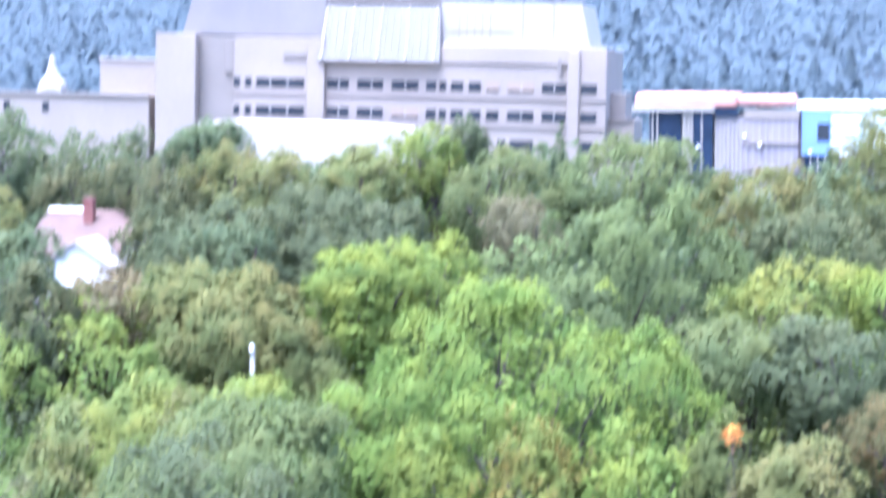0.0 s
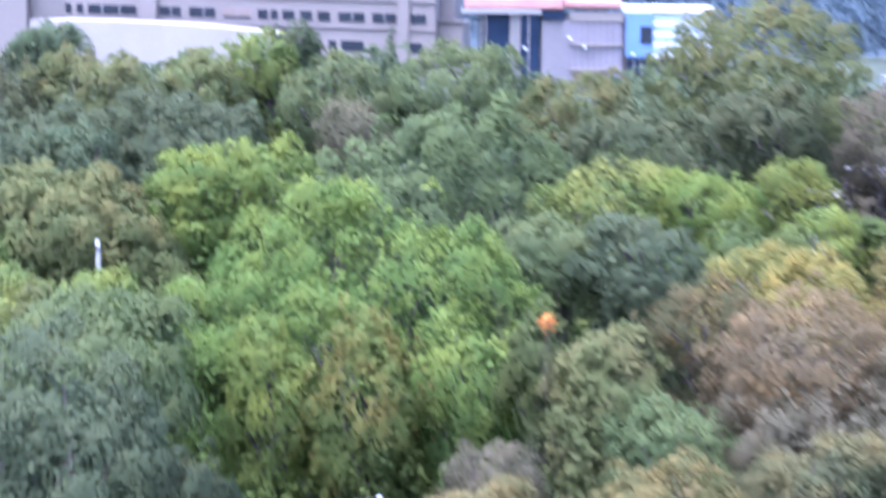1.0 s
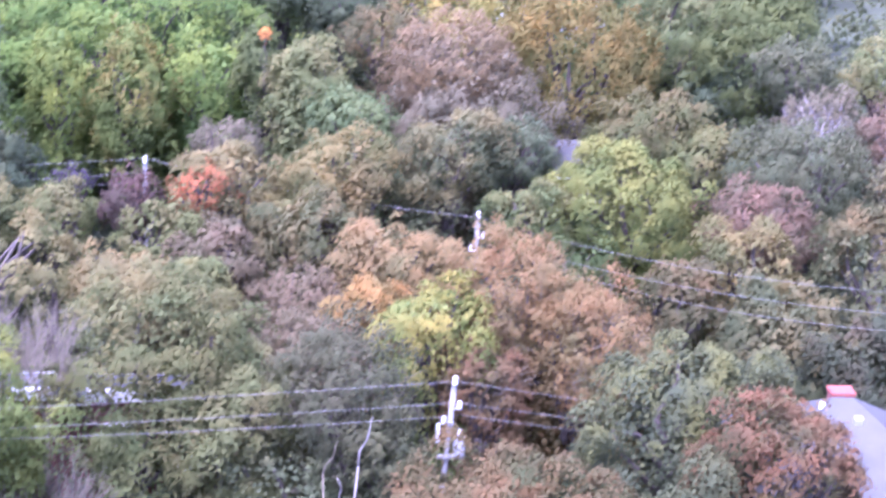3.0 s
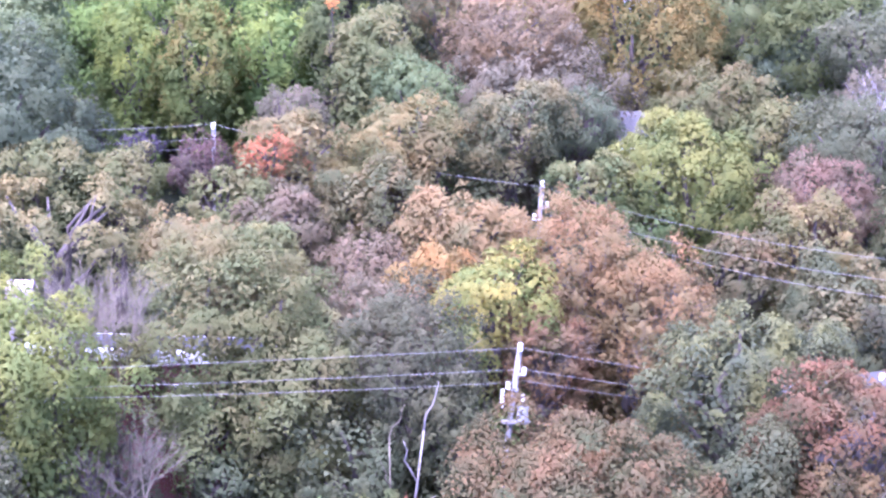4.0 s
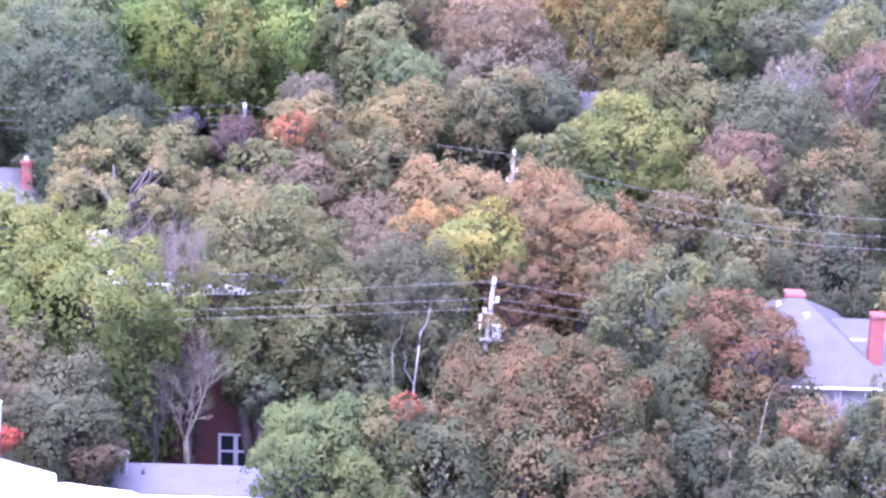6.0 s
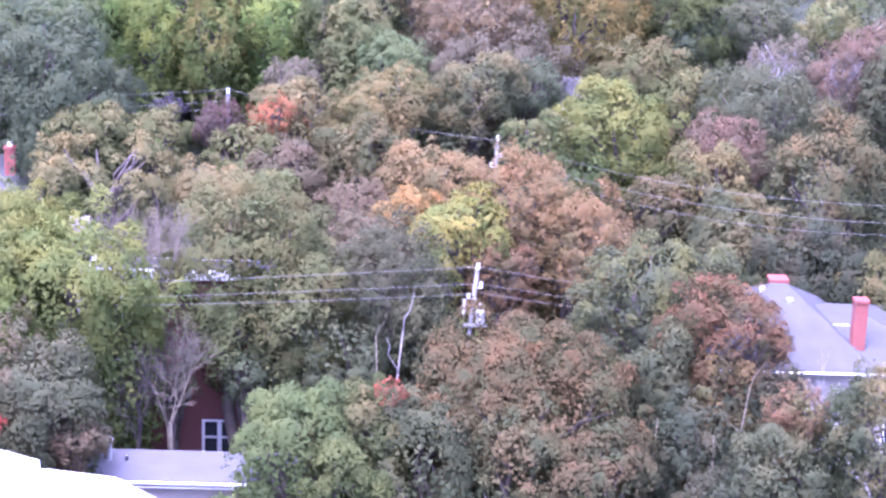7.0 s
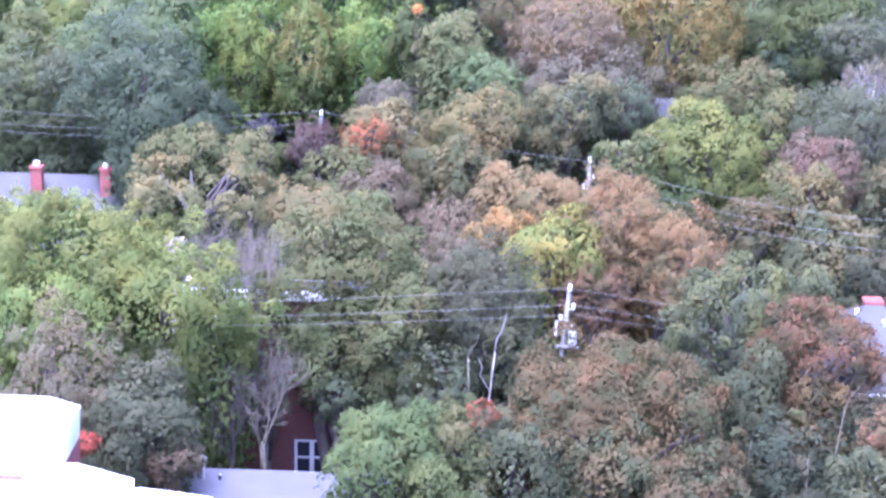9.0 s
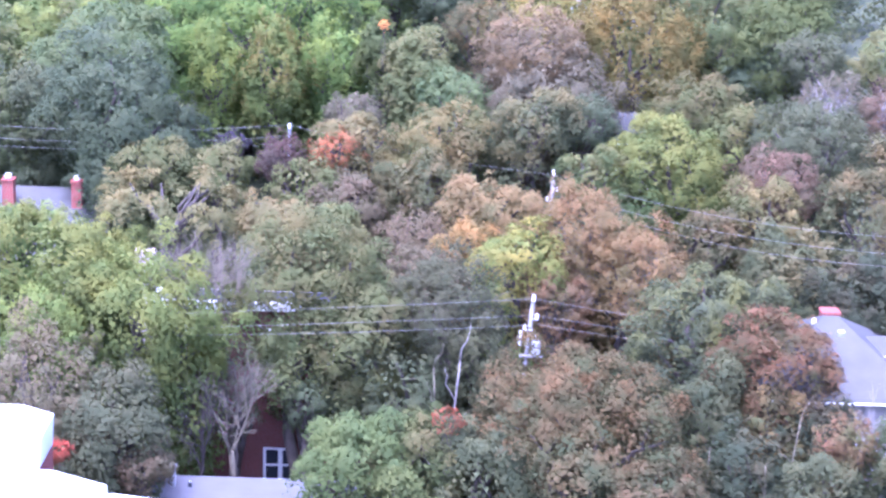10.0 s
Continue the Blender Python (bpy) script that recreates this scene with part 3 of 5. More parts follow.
tree(1.6, 107.0, 15.0, 5.3, 4.7, "darkolive", shape="layered")
tree(4.5, 108.0, 14.3, 3.7, 3.2, "blue", shape="airy")
tree(5.0, 100.8, 13.4, 3.7, 3.1, "fresh2", shape="layered")
tree(9.0, 103.0, 14.5, 6.7, 6.0, "limey", shape="spray")
tree(6.6, 101.0, 11.8, 3.7, 3.1, "fresh", shape="layered")
tree(10.4, 109.0, 15.5, 5.0, 4.3, "olive", shape="layered")
tree(12.6, 107.5, 14.5, 4.1, 3.4, "olive", shape="layered")
tree(14.3, 102.5, 13.1, 5.1, 4.3, "mauvered", shape="airy", twigs=True)
tree(16.4, 105.5, 15.0, 6.4, 5.4, "grey", shape="airy")
tree(18.0, 109.0, 15.9, 4.3, 3.6, "mauve2", shape="airy", twigs=True, bark=PALE_BARK, thin=0.5)
tree(20.8, 107.0, 16.2, 3.9, 5.0, "mauvered", shape="airy", twigs=True, bark=PALE_BARK)
tree(23.8, 105.0, 17.3, 6.6, 6.6, "dark", shape="layered")
tree(23.3, 108.0, 17.1, 4.0, 3.4, "mauvered", shape="airy")
tree(18.7, 98.0, 14.4, 6.2, 8.8, "turning", shape="layered")
tree(13.4, 98.5, 12.3, 4.6, 3.9, "olive2", shape="layered")
tree(10.1, 96.5, 11.4, 3.8, 3.3, "turning", shape="layered")
tree(14.3, 95.0, 11.0, 5.6, 4.7, "darkolive", shape="layered")
tree(17.6, 94.0, 10.0, 6.0, 5.1, "shade")
tree(20.6, 92.0, 9.4, 4.6, 4.2, "olive", shape="layered")
tree(-20.0, 105.5, 17.6, 7.9, 9.0, "blue", shape="layered")
tree(-26.9, 110.0, 14.9, 7.2, 7.2, "dark", shape="layered")
tree(-17.0, 107.5, 13.5, 2.1, 2.7, "grey", shape="airy")
tree(-28.0, 109.0, 14.8, 5.7, 6.7, "greygreen", shape="airy")
# middle of the slope
tree(-15.1, 124.0, 20.4, 14.9, 11.2, "elm", shape="spray")
tree(-16.1, 118.0, 16.2, 3.7, 6.7, "elm", shape="weep")
tree(-12.8, 117.5, 16.7, 4.5, 7.0, "elm2", shape="weep")
tree(-9.4, 118.0, 16.5, 4.0, 5.5, "elm", shape="weep")
tree(-20.5, 126.0, 16.5, 4.1, 5.3, "fresh", shape="weep")
tree(-6.7, 116.5, 17.0, 2.6, 5.1, "fresh", shape="layered")
tree(-4.4, 114.0, 16.9, 4.7, 4.5, "green", shape="layered")
tree(-6.5, 113.8, 17.1, 0.3, 0.5, "orange", shape="airy", low=False, thin=0.5, label="bright orange turned spray of leaves")
tree(-2.4, 112.0, 14.9, 4.3, 3.6, "greygreen", shape="airy")
tree(-0.9, 118.0, 17.9, 4.7, 4.3, "turning", shape="airy")
tree(1.6, 115.0, 18.0, 6.2, 5.3, "tan", shape="airy", twigs=True)
tree(2.9, 112.5, 15.9, 8.3, 7.1, "mauve2", shape="airy", twigs=True)
tree(2.4, 123.0, 18.3, 7.3, 5.4, "yellow", shape="spray")
tree(7.9, 118.0, 19.1, 7.8, 7.0, "yellow", shape="weep")
tree(13.1, 121.0, 19.1, 5.3, 6.4, "green", shape="spray")
tree(16.4, 117.0, 19.3, 5.9, 7.1, "fresh", shape="spray")
tree(17.9, 113.5, 17.3, 4.3, 3.6, "grey", shape="airy")
tree(21.7, 113.0, 17.8, 3.9, 3.9, "green", shape="layered")
tree(14.9, 117.0, 15.6, 3.8, 3.2, "blue", shape="spray")
tree(-6.7, 128.0, 18.9, 5.1, 3.8, "greygreen", shape="spray")
tree(-3.2, 127.0, 19.1, 5.8, 4.3, "blue", shape="spray")
tree(0.7, 129.0, 18.7, 5.0, 3.8, "fresh", shape="spray")
tree(-4.6, 135.0, 20.5, 6.2, 4.7, "limey", shape="spray")
tree(-0.5, 134.0, 20.3, 4.9, 3.7, "elm", shape="spray")
tree(3.1, 137.0, 20.6, 4.1, 3.1, "elm", shape="spray")
tree(4.1, 131.0, 19.0, 4.5, 3.4, "elm", shape="spray")
tree(7.7, 131.0, 18.8, 4.4, 3.3, "fresh", shape="spray")
tree(13.4, 136.0, 20.2, 4.7, 3.9, "orangey", shape="airy", label="orange-topped tree beside a white house")
tree(15.7, 135.0, 20.5, 4.7, 3.8, "green", shape="spray")
tree(19.3, 132.0, 20.5, 6.2, 4.6, "green", shape="spray")
tree(-12.7, 141.0, 22.1, 14.1, 10.6, "domegreen", shape="spray")
tree(-20.0, 139.0, 20.9, 5.2, 4.0, "elm", shape="spray")
tree(-22.4, 135.0, 20.8, 5.4, 4.0, "elm", shape="spray")
tree(-25.9, 131.0, 20.1, 7.1, 5.7, "olive", shape="spray")
tree(-3.9, 146.0, 20.8, 5.1, 3.8, "greygreen", shape="spray")
tree(-26.6, 119.0, 17.5, 6.3, 5.3, "limey", shape="spray")
tree(-22.6, 115.0, 17.4, 7.6, 6.5, "greygreen", shape="layered")
tree(-24.1, 124.0, 16.9, 3.3, 2.6, "lime", shape="spray")
tree(6.8, 164.0, 21.5, 9.9, 7.5, "freshfar", shape="spray")
tree(6.6, 161.0, 20.5, 4.4, 3.9, "dark", shape="spray")
tree(13.8, 162.0, 19.0, 5.0, 3.8, "maroon", shape="airy")
tree(18.6, 165.0, 21.5, 11.1, 8.3, "dark", shape="spray")
tree(23.1, 152.0, 20.7, 7.3, 5.4, "greygreen", shape="spray")
tree(18.0, 150.0, 20.4, 5.3, 4.0, "mauve2", shape="airy")
tree(26.3, 163.0, 21.8, 7.1, 5.3, "lime", shape="spray")
# behind the brow
tree(2.6, 160.0, 27.1, 11.1, 8.3, "green", shape="spray")
tree(2.2, 151.0, 23.2, 6.7, 5.0, "dark", shape="spray")
tree(-3.1, 147.0, 22.4, 7.4, 5.5, "dark", shape="spray")
tree(-6.8, 154.0, 23.4, 5.6, 4.2, "olive", shape="spray")
tree(8.3, 149.0, 22.9, 4.5, 5.5, "mauve2", shape="airy")
tree(-13.1, 158.0, 24.7, 7.3, 5.5, "greygreen", shape="spray")
tree(-19.3, 156.0, 24.2, 6.6, 5.0, "greygreen", shape="spray")
tree(-17.7, 151.0, 22.0, 4.0, 3.0, "mauve2", shape="airy")
tree(-31.9, 148.0, 21.7, 7.7, 5.8, "blue", shape="spray")
tree(-26.2, 150.0, 22.4, 10.4, 7.8, "blue", shape="spray")
tree(-32.5, 157.0, 24.1, 7.1, 5.3, "green", shape="spray")
tree(-28.0, 160.0, 24.2, 5.7, 4.3, "green", shape="spray")
tree(-24.7, 163.0, 25.2, 4.2, 3.7, "limey", shape="spray")
tree(-23.5, 168.0, 25.7, 3.2, 3.4, "blue", shape="spray")
tree(-37.4, 165.0, 25.5, 4.8, 3.6, "blue", shape="spray")
tree(-37.9, 155.0, 24.0, 6.2, 4.9, "dark", shape="spray")
tree(10.7, 132.0, 18.2, 4.3, 3.2, "freshfar", shape="spray")
# far wood before the large building
tree(-32.4, 131.0, 19.9, 3.8, 3.7, "mauve", leaf=0.18)
tree(-33.7, 128.2, 20.5, 3.3, 5.0, "dark", leaf=0.18)
tree(-32.8, 129.6, 18.9, 7.3, 6.0, "lime", leaf=0.18)
tree(-27.3, 132.1, 20.1, 7.7, 7.3, "olive", leaf=0.18)
tree(-28.0, 118.1, 16.7, 6.0, 5.1, "green", leaf=0.17)
tree(-23.8, 118.0, 16.6, 4.9, 4.6, "green", leaf=0.17)
tree(-34.7, 139.9, 19.0, 4.3, 3.1, "mauve", leaf=0.17)
tree(-35.4, 149.7, 21.9, 5.0, 5.6, "dark", leaf=0.2)
tree(-30.7, 144.8, 21.0, 3.9, 3.5, "blue", leaf=0.2)
tree(-44.9, 154.0, 22.3, 3.2, 5.1, "green", leaf=0.2)
tree(-39.7, 141.3, 21.2, 4.4, 4.9, "blue", leaf=0.2)
tree(-48.7, 164.7, 25.8, 6.1, 6.5, "blue", leaf=0.2)
tree(-43.3, 164.7, 24.8, 8.0, 6.1, "blue", leaf=0.2)
tree(-43.9, 160.5, 23.2, 4.6, 4.6, "dark", leaf=0.2)
tree(-38.3, 168.7, 25.0, 3.8, 3.4, "dark", leaf=0.2)
tree(-19.2, 178.7, 24.9, 1.0, 4.1, "blue", leaf=0.18)

# ---- bare trees and undergrowth ----
def bare_tree(x, y, foot, top, spread, bark, label, stems=6, depth=3, thick=0.11):
    rng = np.random.default_rng(int(abs(x * 131 + y * 977)))
    z0 = ground_z(x, y) - 0.1
    root = thing("bare_tree", (x, y, z0), label, "tree", "trees of the hillside")
    verts, faces = [], []
    tube_into(verts, faces, bent((0, 0, 0), (0.1, 0, foot - z0 + 0.3), rng, 0.03, 5), (thick * 1.7, thick * 1.4, thick * 1.2, thick * 1.1, thick), 7)
    trunk = new("trunk", mesh_of("trunk", verts, faces, bark, True))
    trunk.parent = root
    rz = (top - foot) / 2
    spray = new("branch_spray", twig_mesh(rng, spread / 2, spread / 2, rz, bark, stems, depth, thick * 0.45))
    spray.parent, spray.location = root, (0.1, 0, foot + rz - z0)
    return root


bare_tree(-13.9, 87.6, 7.0, 12.4, 6.0, TWIG_BARK, "leafless grey tree with a fan of fine twigs", 12, 3, 0.075)
bare_tree(-12.4, 87.6, 7.4, 11.8, 4.0, TWIG_BARK, "leafless grey tree with a fan of fine twigs", 7, 3, 0.08)
bare_tree(-11.8, 84.2, 2.6, 8.0, 4.6, TWIG_BARK, "leafless tree with crooked limbs before a brick wall", 4, 3, 0.12)
bare_tree(-13.0, 83.6, 2.0, 7.2, 3.0, BARK, "leafless tree with crooked limbs before a brick wall", 4, 3, 0.11)


def slender_trunk(x, y, top, lean, label, bark, thick=0.07, forks=3):
    """A thin leaning trunk with a few bare side shoots."""
    rng = np.random.default_rng(int(abs(x * 331 + y * 77)))
    z0 = ground_z(x, y) - 0.1
    high = top - z0
    root = thing("bare_tree", (x - lean * high, y, z0), label, "tree", "trees of the hillside")
    verts, faces = [], []
    line = bent((0, 0, 0), (lean * high, 0, high), rng, 0.012, 7)
    tube_into(verts, faces, line, [thick * (1.25 - 0.85 * k / 6) for k in range(7)], 7)
    o = new("trunk", mesh_of("trunk", verts, faces, bark, True))
    o.parent = root
    for k in range(forks):
        a = line[3 + k % 4]
        side = 1 if k % 2 else -1
        verts, faces = [], []
        tube_into(verts, faces, bent(a, a + Vector((side * rng.uniform(0.3, 0.9), rng.normal() * 0.3, rng.uniform(0.8, 1.9))), rng, 0.06), (thick * 0.5, thick * 0.42, thick * 0.34, thick * 0.24, thick * 0.1), 5)
        o = new("branch", mesh_of("branch", verts, faces, bark, True))
        o.parent = root


slender_trunk(-1.75, 84.6, 7.3, 0.09, "slender pale leaning trunk with few leaves", PALE_BARK, 0.075, 4)
slender_trunk(-2.9, 84.6, 7.0, -0.06, "slender grey trunk with few leaves", TWIG_BARK, 0.05, 4)
slender_trunk(12.4, 79.6, 7.0, 0.12, "slender grey trunk rising between maples", TWIG_BARK, 0.045, 4)
slender_trunk(8.7, 79.4, 5.6, 0.03, "slender grey trunk rising between maples", TWIG_BARK, 0.04, 2)
slender_trunk(11.0, 79.2, 5.0, -0.06, "slender grey trunk rising between maples", TWIG_BARK, 0.04, 3)
bare_tree(15.1, 78.6, 5.2, 8.9, 2.6, PALE_BARK, "thin bare sapling before a grey roof", 5, 2, 0.06)


def undergrowth():
    rng = np.random.default_rng(7)
    n, per = 4000, 16
    x, y = rng.uniform(-48, 36, n), rng.uniform(70, 175, n)
    z = np.array([ground_z(a, b) for a, b in zip(x, y)]) + rng.uniform(0.1, 1.5, n)
    s = np.repeat(np.stack([x, y, z], 1), per, 0)
    v = unit(rng.normal(size=(n * per, 3)))
    v[:, 2] = np.abs(v[:, 2])
    p = s + v * rng.uniform(0.4, 1.2, (n * per, 1))
    me = leaf_mesh("undergrowth", p, unit(v + 0.4 * rng.normal(size=v.shape)), 0.42, rng, LEAVES["dark"])
    tagged(new("undergrowth", me), "dark green bushes and saplings under the trees", "undergrowth", kind="stuff")


undergrowth()


# ---- distance: the wooded hill behind ----
def hill_z(x, y):
    return float(np.interp(y, (400, 460, 900, 1300, 1800), (14, 22, 66, 118, 160))) + 22 * noise.noise(Vector((x * 0.003, y * 0.003, 0))) * min(1.0, (y - 400) / 250)


def far_hill():
    xs, ys = np.concatenate([np.arange(-700, -420, 14.0), np.arange(-420, 160, 6.0), np.arange(160, 460, 14.0)]), np.concatenate([np.arange(402, 1150, 6.0), np.arange(1150, 1700, 12.0)])
    verts, w = [], len(xs)
    for y in ys:
        for x in xs:
            q = Vector((x * 0.16, y * 0.11, 0))
            d = noise.voronoi(q)[0][0]
            verts.append((x, y, hill_z(x, y) + 1.2 * (1 - min(1.0, d)) + 0.8 * noise.noise(q * 2.3)))
    faces = [(j * w + i, j * w + i + 1, (j + 1) * w + i + 1, (j + 1) * w + i) for j in range(len(ys) - 1) for i in range(w - 1)]
    tagged(new("backdrop", mesh_of("backdrop", verts, faces, HAZE_WOOD, True)), "wooded hillside far away with haze put into its blue colour", "hill", kind="structure")


def far_trees():
    """Trees at the foot of the far hill, joined; their leaf colour carries the haze."""
    rng = np.random.default_rng(21)
    ps, qs = [], []
    for _ in range(150):
        x, y = rng.uniform(-190, 130), rng.uniform(392, 455)
        r, h = rng.uniform(3.0, 6.5), rng.uniform(6, 10)
        pointed = rng.random() < 0.4
        z = hill_z(x, y) if y > 405 else ground_z(x, y)
        n = 420
        f = rng.uniform(0, 1, n)
        ang = rng.uniform(0, 2 * math.pi, n)
        wide = (1.0 - f) if pointed else np.sqrt(np.maximum(0.02, 1 - (2 * f - 1) ** 2))
        wide = wide * r * (0.6 if pointed else 1.0) * (1 + 0.25 * np.sin(ang * 3 + f * 9))
        p = np.stack([x + np.cos(ang) * wide, y + np.sin(ang) * wide, z + 1.0 + f * h * (1.25 if pointed else 1.0)], 1)
        ps.append(p)
        qs.append(unit(np.stack([np.cos(ang), np.sin(ang), np.full(n, 0.5)], 1) + 0.4 * rng.normal(size=(n, 3))))
    me = leaf_mesh("far_wood", np.vstack(ps), np.vstack(qs), 0.95, rng, HAZE_LEAF, unit(np.vstack(qs) + np.array([0, 0, 0.4])))
    tagged(new("far_wood", me), "wood of firs and broadleaf trees coloured blue-green for haze", "wood", kind="stuff")


def hill_wood():
    """Firs and broadleaf crowns scattered over the far hillside, joined."""
    rng = np.random.default_rng(22)
    ps, qs = [], []
    for _ in range(620):
        y = 452 + 420 * rng.random() ** 1.5
        x = rng.uniform(-0.41, 0.12) * (y - 40)
        r, h = rng.uniform(4.5, 9.5), rng.uniform(5, 9)
        pointed = rng.random() < 0.16
        n = 240
        f = rng.uniform(0, 1, n)
        ang = rng.uniform(0, 2 * math.pi, n)
        wide = (1.0 - f) if pointed else np.sqrt(np.maximum(0.02, 1 - f * f))
        wide = wide * r * (0.55 if pointed else 1.0) * (1 + 0.25 * np.sin(ang * 3 + f * 9))
        ps.append(np.stack([x + np.cos(ang) * wide, y + np.sin(ang) * wide, hill_z(x, y) - 1.0 + f * h * (1.4 if pointed else 1.0)], 1))
        qs.append(unit(np.stack([np.cos(ang), np.sin(ang), np.full(n, 0.6)], 1) + 0.4 * rng.normal(size=(n, 3))))
    me = leaf_mesh("hill_wood", np.vstack(ps), np.vstack(qs), 1.5, rng, HAZE_LEAF, unit(0.3 * np.vstack(qs) + np.array([0, -0.4, 0.8])))
    tagged(new("hill_wood", me), "crowns of the wood on the far hill coloured blue for haze", "wood", kind="stuff")


def middle_wood():
    """Trees on the level ground behind the hillside's brow, joined."""
    rng = np.random.default_rng(33)
    ps, qs, ss, sizes = [], [], [], []
    for _ in range(82):
        x, y = rng.uniform(-60, 75), rng.uniform(170, 222)
        r, h = rng.uniform(2.8, 4.6), rng.uniform(6.0, 8.6)
        if abs(x - 0.145 * (y - 21)) < 9:
            h *= 0.55
        p, q, soft, size, _ = crown_leaves(rng, r, r, h / 2, 0.42, "spray", 0.7)
        ps.append(p + np.array([x, y, ground_z(x, y) + h / 2 + 0.6]))
        qs.append(q)
        ss.append(soft)
        sizes.append(size)
    me = leaf_mesh("middle_wood", np.vstack(ps), np.vstack(qs), np.concatenate(sizes), rng, LEAVES["blue"], np.vstack(ss))
    tagged(new("middle_wood", me), "dark blue-green wood behind the brow of the hill", "wood", kind="stuff")


def hill_road():
    """A pale road across the far hill, with a low pale building by it."""
    verts, faces = [], []
    pts = [(-190 + 230 * k / 40, 1105 - 195 * k / 40) for k in range(41)]
    tube_into(verts, faces, [(x, y, hill_z(x, y) + 1.5) for x, y in pts], [0.9] * 41, 4)
    tagged(new("road", mesh_of("road", verts, faces, CONCRETE)), "pale road along the far wooded hillside", "road", kind="structure")
    z = hill_z(-88, 1085)
    root = thing("far_building", (-88, 1085, z - 2), "low pale building on the far hillside by a road", "building")
    part("wall", box(-16, 16, -5, 5, -2, 8, 0.1), PALE_PANEL, root)
    part("roof", box(-16.6, 16.6, -5.6, 5.6, 8.02, 8.9, 0.1), CONCRETE, root)
    for k in range(6):
        part("window", box(-13.5 + k * 5, -11 + k * 5, -5.12, -5.02, 3.5, 6.0), DARK_GLASS, root)


far_hill()
hill_road()
far_trees()
hill_wood()
middle_wood()


# ---- the large concrete building ----
def institute():
    """Local x runs along the front from its western corner, z from the sill of the lowest row."""
    root = thing("concrete_building", (-87.6, 314.0, 22.9), "large pink-grey concrete building with ribbon windows behind the wood", "building")
    root.matrix_world = root.matrix_world @ pose(0, 0, 0, 0, 1.25, 0)

    def block(name, x0, x1, y0, y1, z0, z1, mat=CONCRETE, label="", bevel=0.08):
        return part(name, box(x0, x1, y0, y1, z0, z1, bevel), mat, root, label)

    block("west_block", 0.0, 5.4, -0.6, 24, -9, 11.5)
    # recess and notch take the darker copy, so their shade is painted
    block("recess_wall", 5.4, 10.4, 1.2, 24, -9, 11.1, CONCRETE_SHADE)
    block("slot_shade", 8.9, 10.2, 0.9, 1.2, 6.4, 11.0, CONCRETE_SHADE)
    block("main_block", 10.4, 22.4, 0.0, 24, -9, 11.2)
    block("main_block", 22.4, 54.2, 0.3, 24, -9, 10.5)
    block("east_block", 54.2, 58.8, -0.2, 24, -9, 10.5)
    block("pier", 20.2, 22.5, -0.45, 0.0, -9, 10.9)
    block("pier", 53.9, 55.4, -0.65, 0.3, -9, 10.2)
    for x0, x1, y in ((10.4, 20.2, 0.0), (22.5, 53.9, 0.3), (55.4, 58.8, -0.2)):
        for z in (4.05, 0.45, -3.2):
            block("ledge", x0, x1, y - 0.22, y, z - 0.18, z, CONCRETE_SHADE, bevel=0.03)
    block("parapet", 37.8, 54.2, 0.05, 0.3, 8.3, 10.62, CONCRETE)
    block("vent_box", 17.0, 20.0, -0.25, 0.0, 8.6, 9.3, CONCRETE_SHADE, bevel=0.03)
    block("duct", 52.6, 53.1, -0.25, 0.05, 7.2, 9.0, CONCRETE_SHADE, bevel=0.03)
    # sloping upper storeys
    part("sloping_roof", prism([(2.8, 11.4), (22.0, 11.4), (22.0, 16.3), (4.2, 16.3)], 2.0, 22), RIBBED_GREY, root, "plain grey-lilac sloping upper storey")
    bm = bmesh.new()
    lo, hi = [(21.6, -0.95, 8.3), (37.6, -0.95, 8.3)], [(37.0, 2.4, 15.6), (22.0, 2.4, 15.6)]
    f = [bm.verts.new(v) for v in (*lo, *hi)]
    b = [bm.verts.new((v[0], 20, v[2])) for v in (*lo, *hi)]
    bm.faces.new(f)
    bm.faces.new(b[::-1])
    for i in range(4):
        bm.faces.new((f[i], b[i], b[(i + 1) % 4], f[(i + 1) % 4]))
    bmesh.ops.recalc_face_normals(bm, faces=bm.faces)
    part("ribbed_front", bm, PANEL_GREY, root, "grey sloping front with white ribs")
    for k in range(5):
        x = 22.2 + k * 3.65
        verts, faces = [], []
        tube_into(verts, faces, [(x, -1.0, 8.5), (x * 0.985 + 0.4, 2.25, 15.5)], (0.17, 0.15), 4)
        o = new("rib", mesh_of("rib", verts, faces, PALE_PANEL))
        o.parent = root
    for k in range(16):
        x = 22.9 + k * 0.92
        verts, faces = [], []
        tube_into(verts, faces, [(x, -0.9, 8.5), (x * 0.985 + 0.4, 2.33, 15.5)], (0.035, 0.03), 4)
        o = new("seam", mesh_of("seam", verts, faces, CONCRETE_SHADE))
        o.parent = root
    part("pale_upper_block", prism([(37.1, 10.6), (56.3, 10.6), (55.2, 16.2), (37.1, 16.2)], 2.5, 20), PALE_PANEL, root, "bright pale sloping upper storey")
    block("pale_ledge", 37.8, 56.6, 0.2, 2.5, 10.5, 10.9, PALE_PANEL)
    for x in (39.4, 40.4, 41.4, 42.4, 43.4, 47.6, 51.5):
        block("panel_joint", x, x + 0.12, 2.42, 2.5, 10.9, 14.8 if x < 45 else 16.1, CONCRETE, bevel=0)
    block("roof_rail", 38.4, 46.5, 2.38, 2.46, 12.4, 12.55, CONCRETE, bevel=0)
    # roof plant
    block("stair_head", 13.6, 19.0, 6, 14, 16.3, 20.2)
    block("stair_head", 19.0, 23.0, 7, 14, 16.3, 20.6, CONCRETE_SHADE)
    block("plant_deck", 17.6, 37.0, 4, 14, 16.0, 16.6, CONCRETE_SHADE)
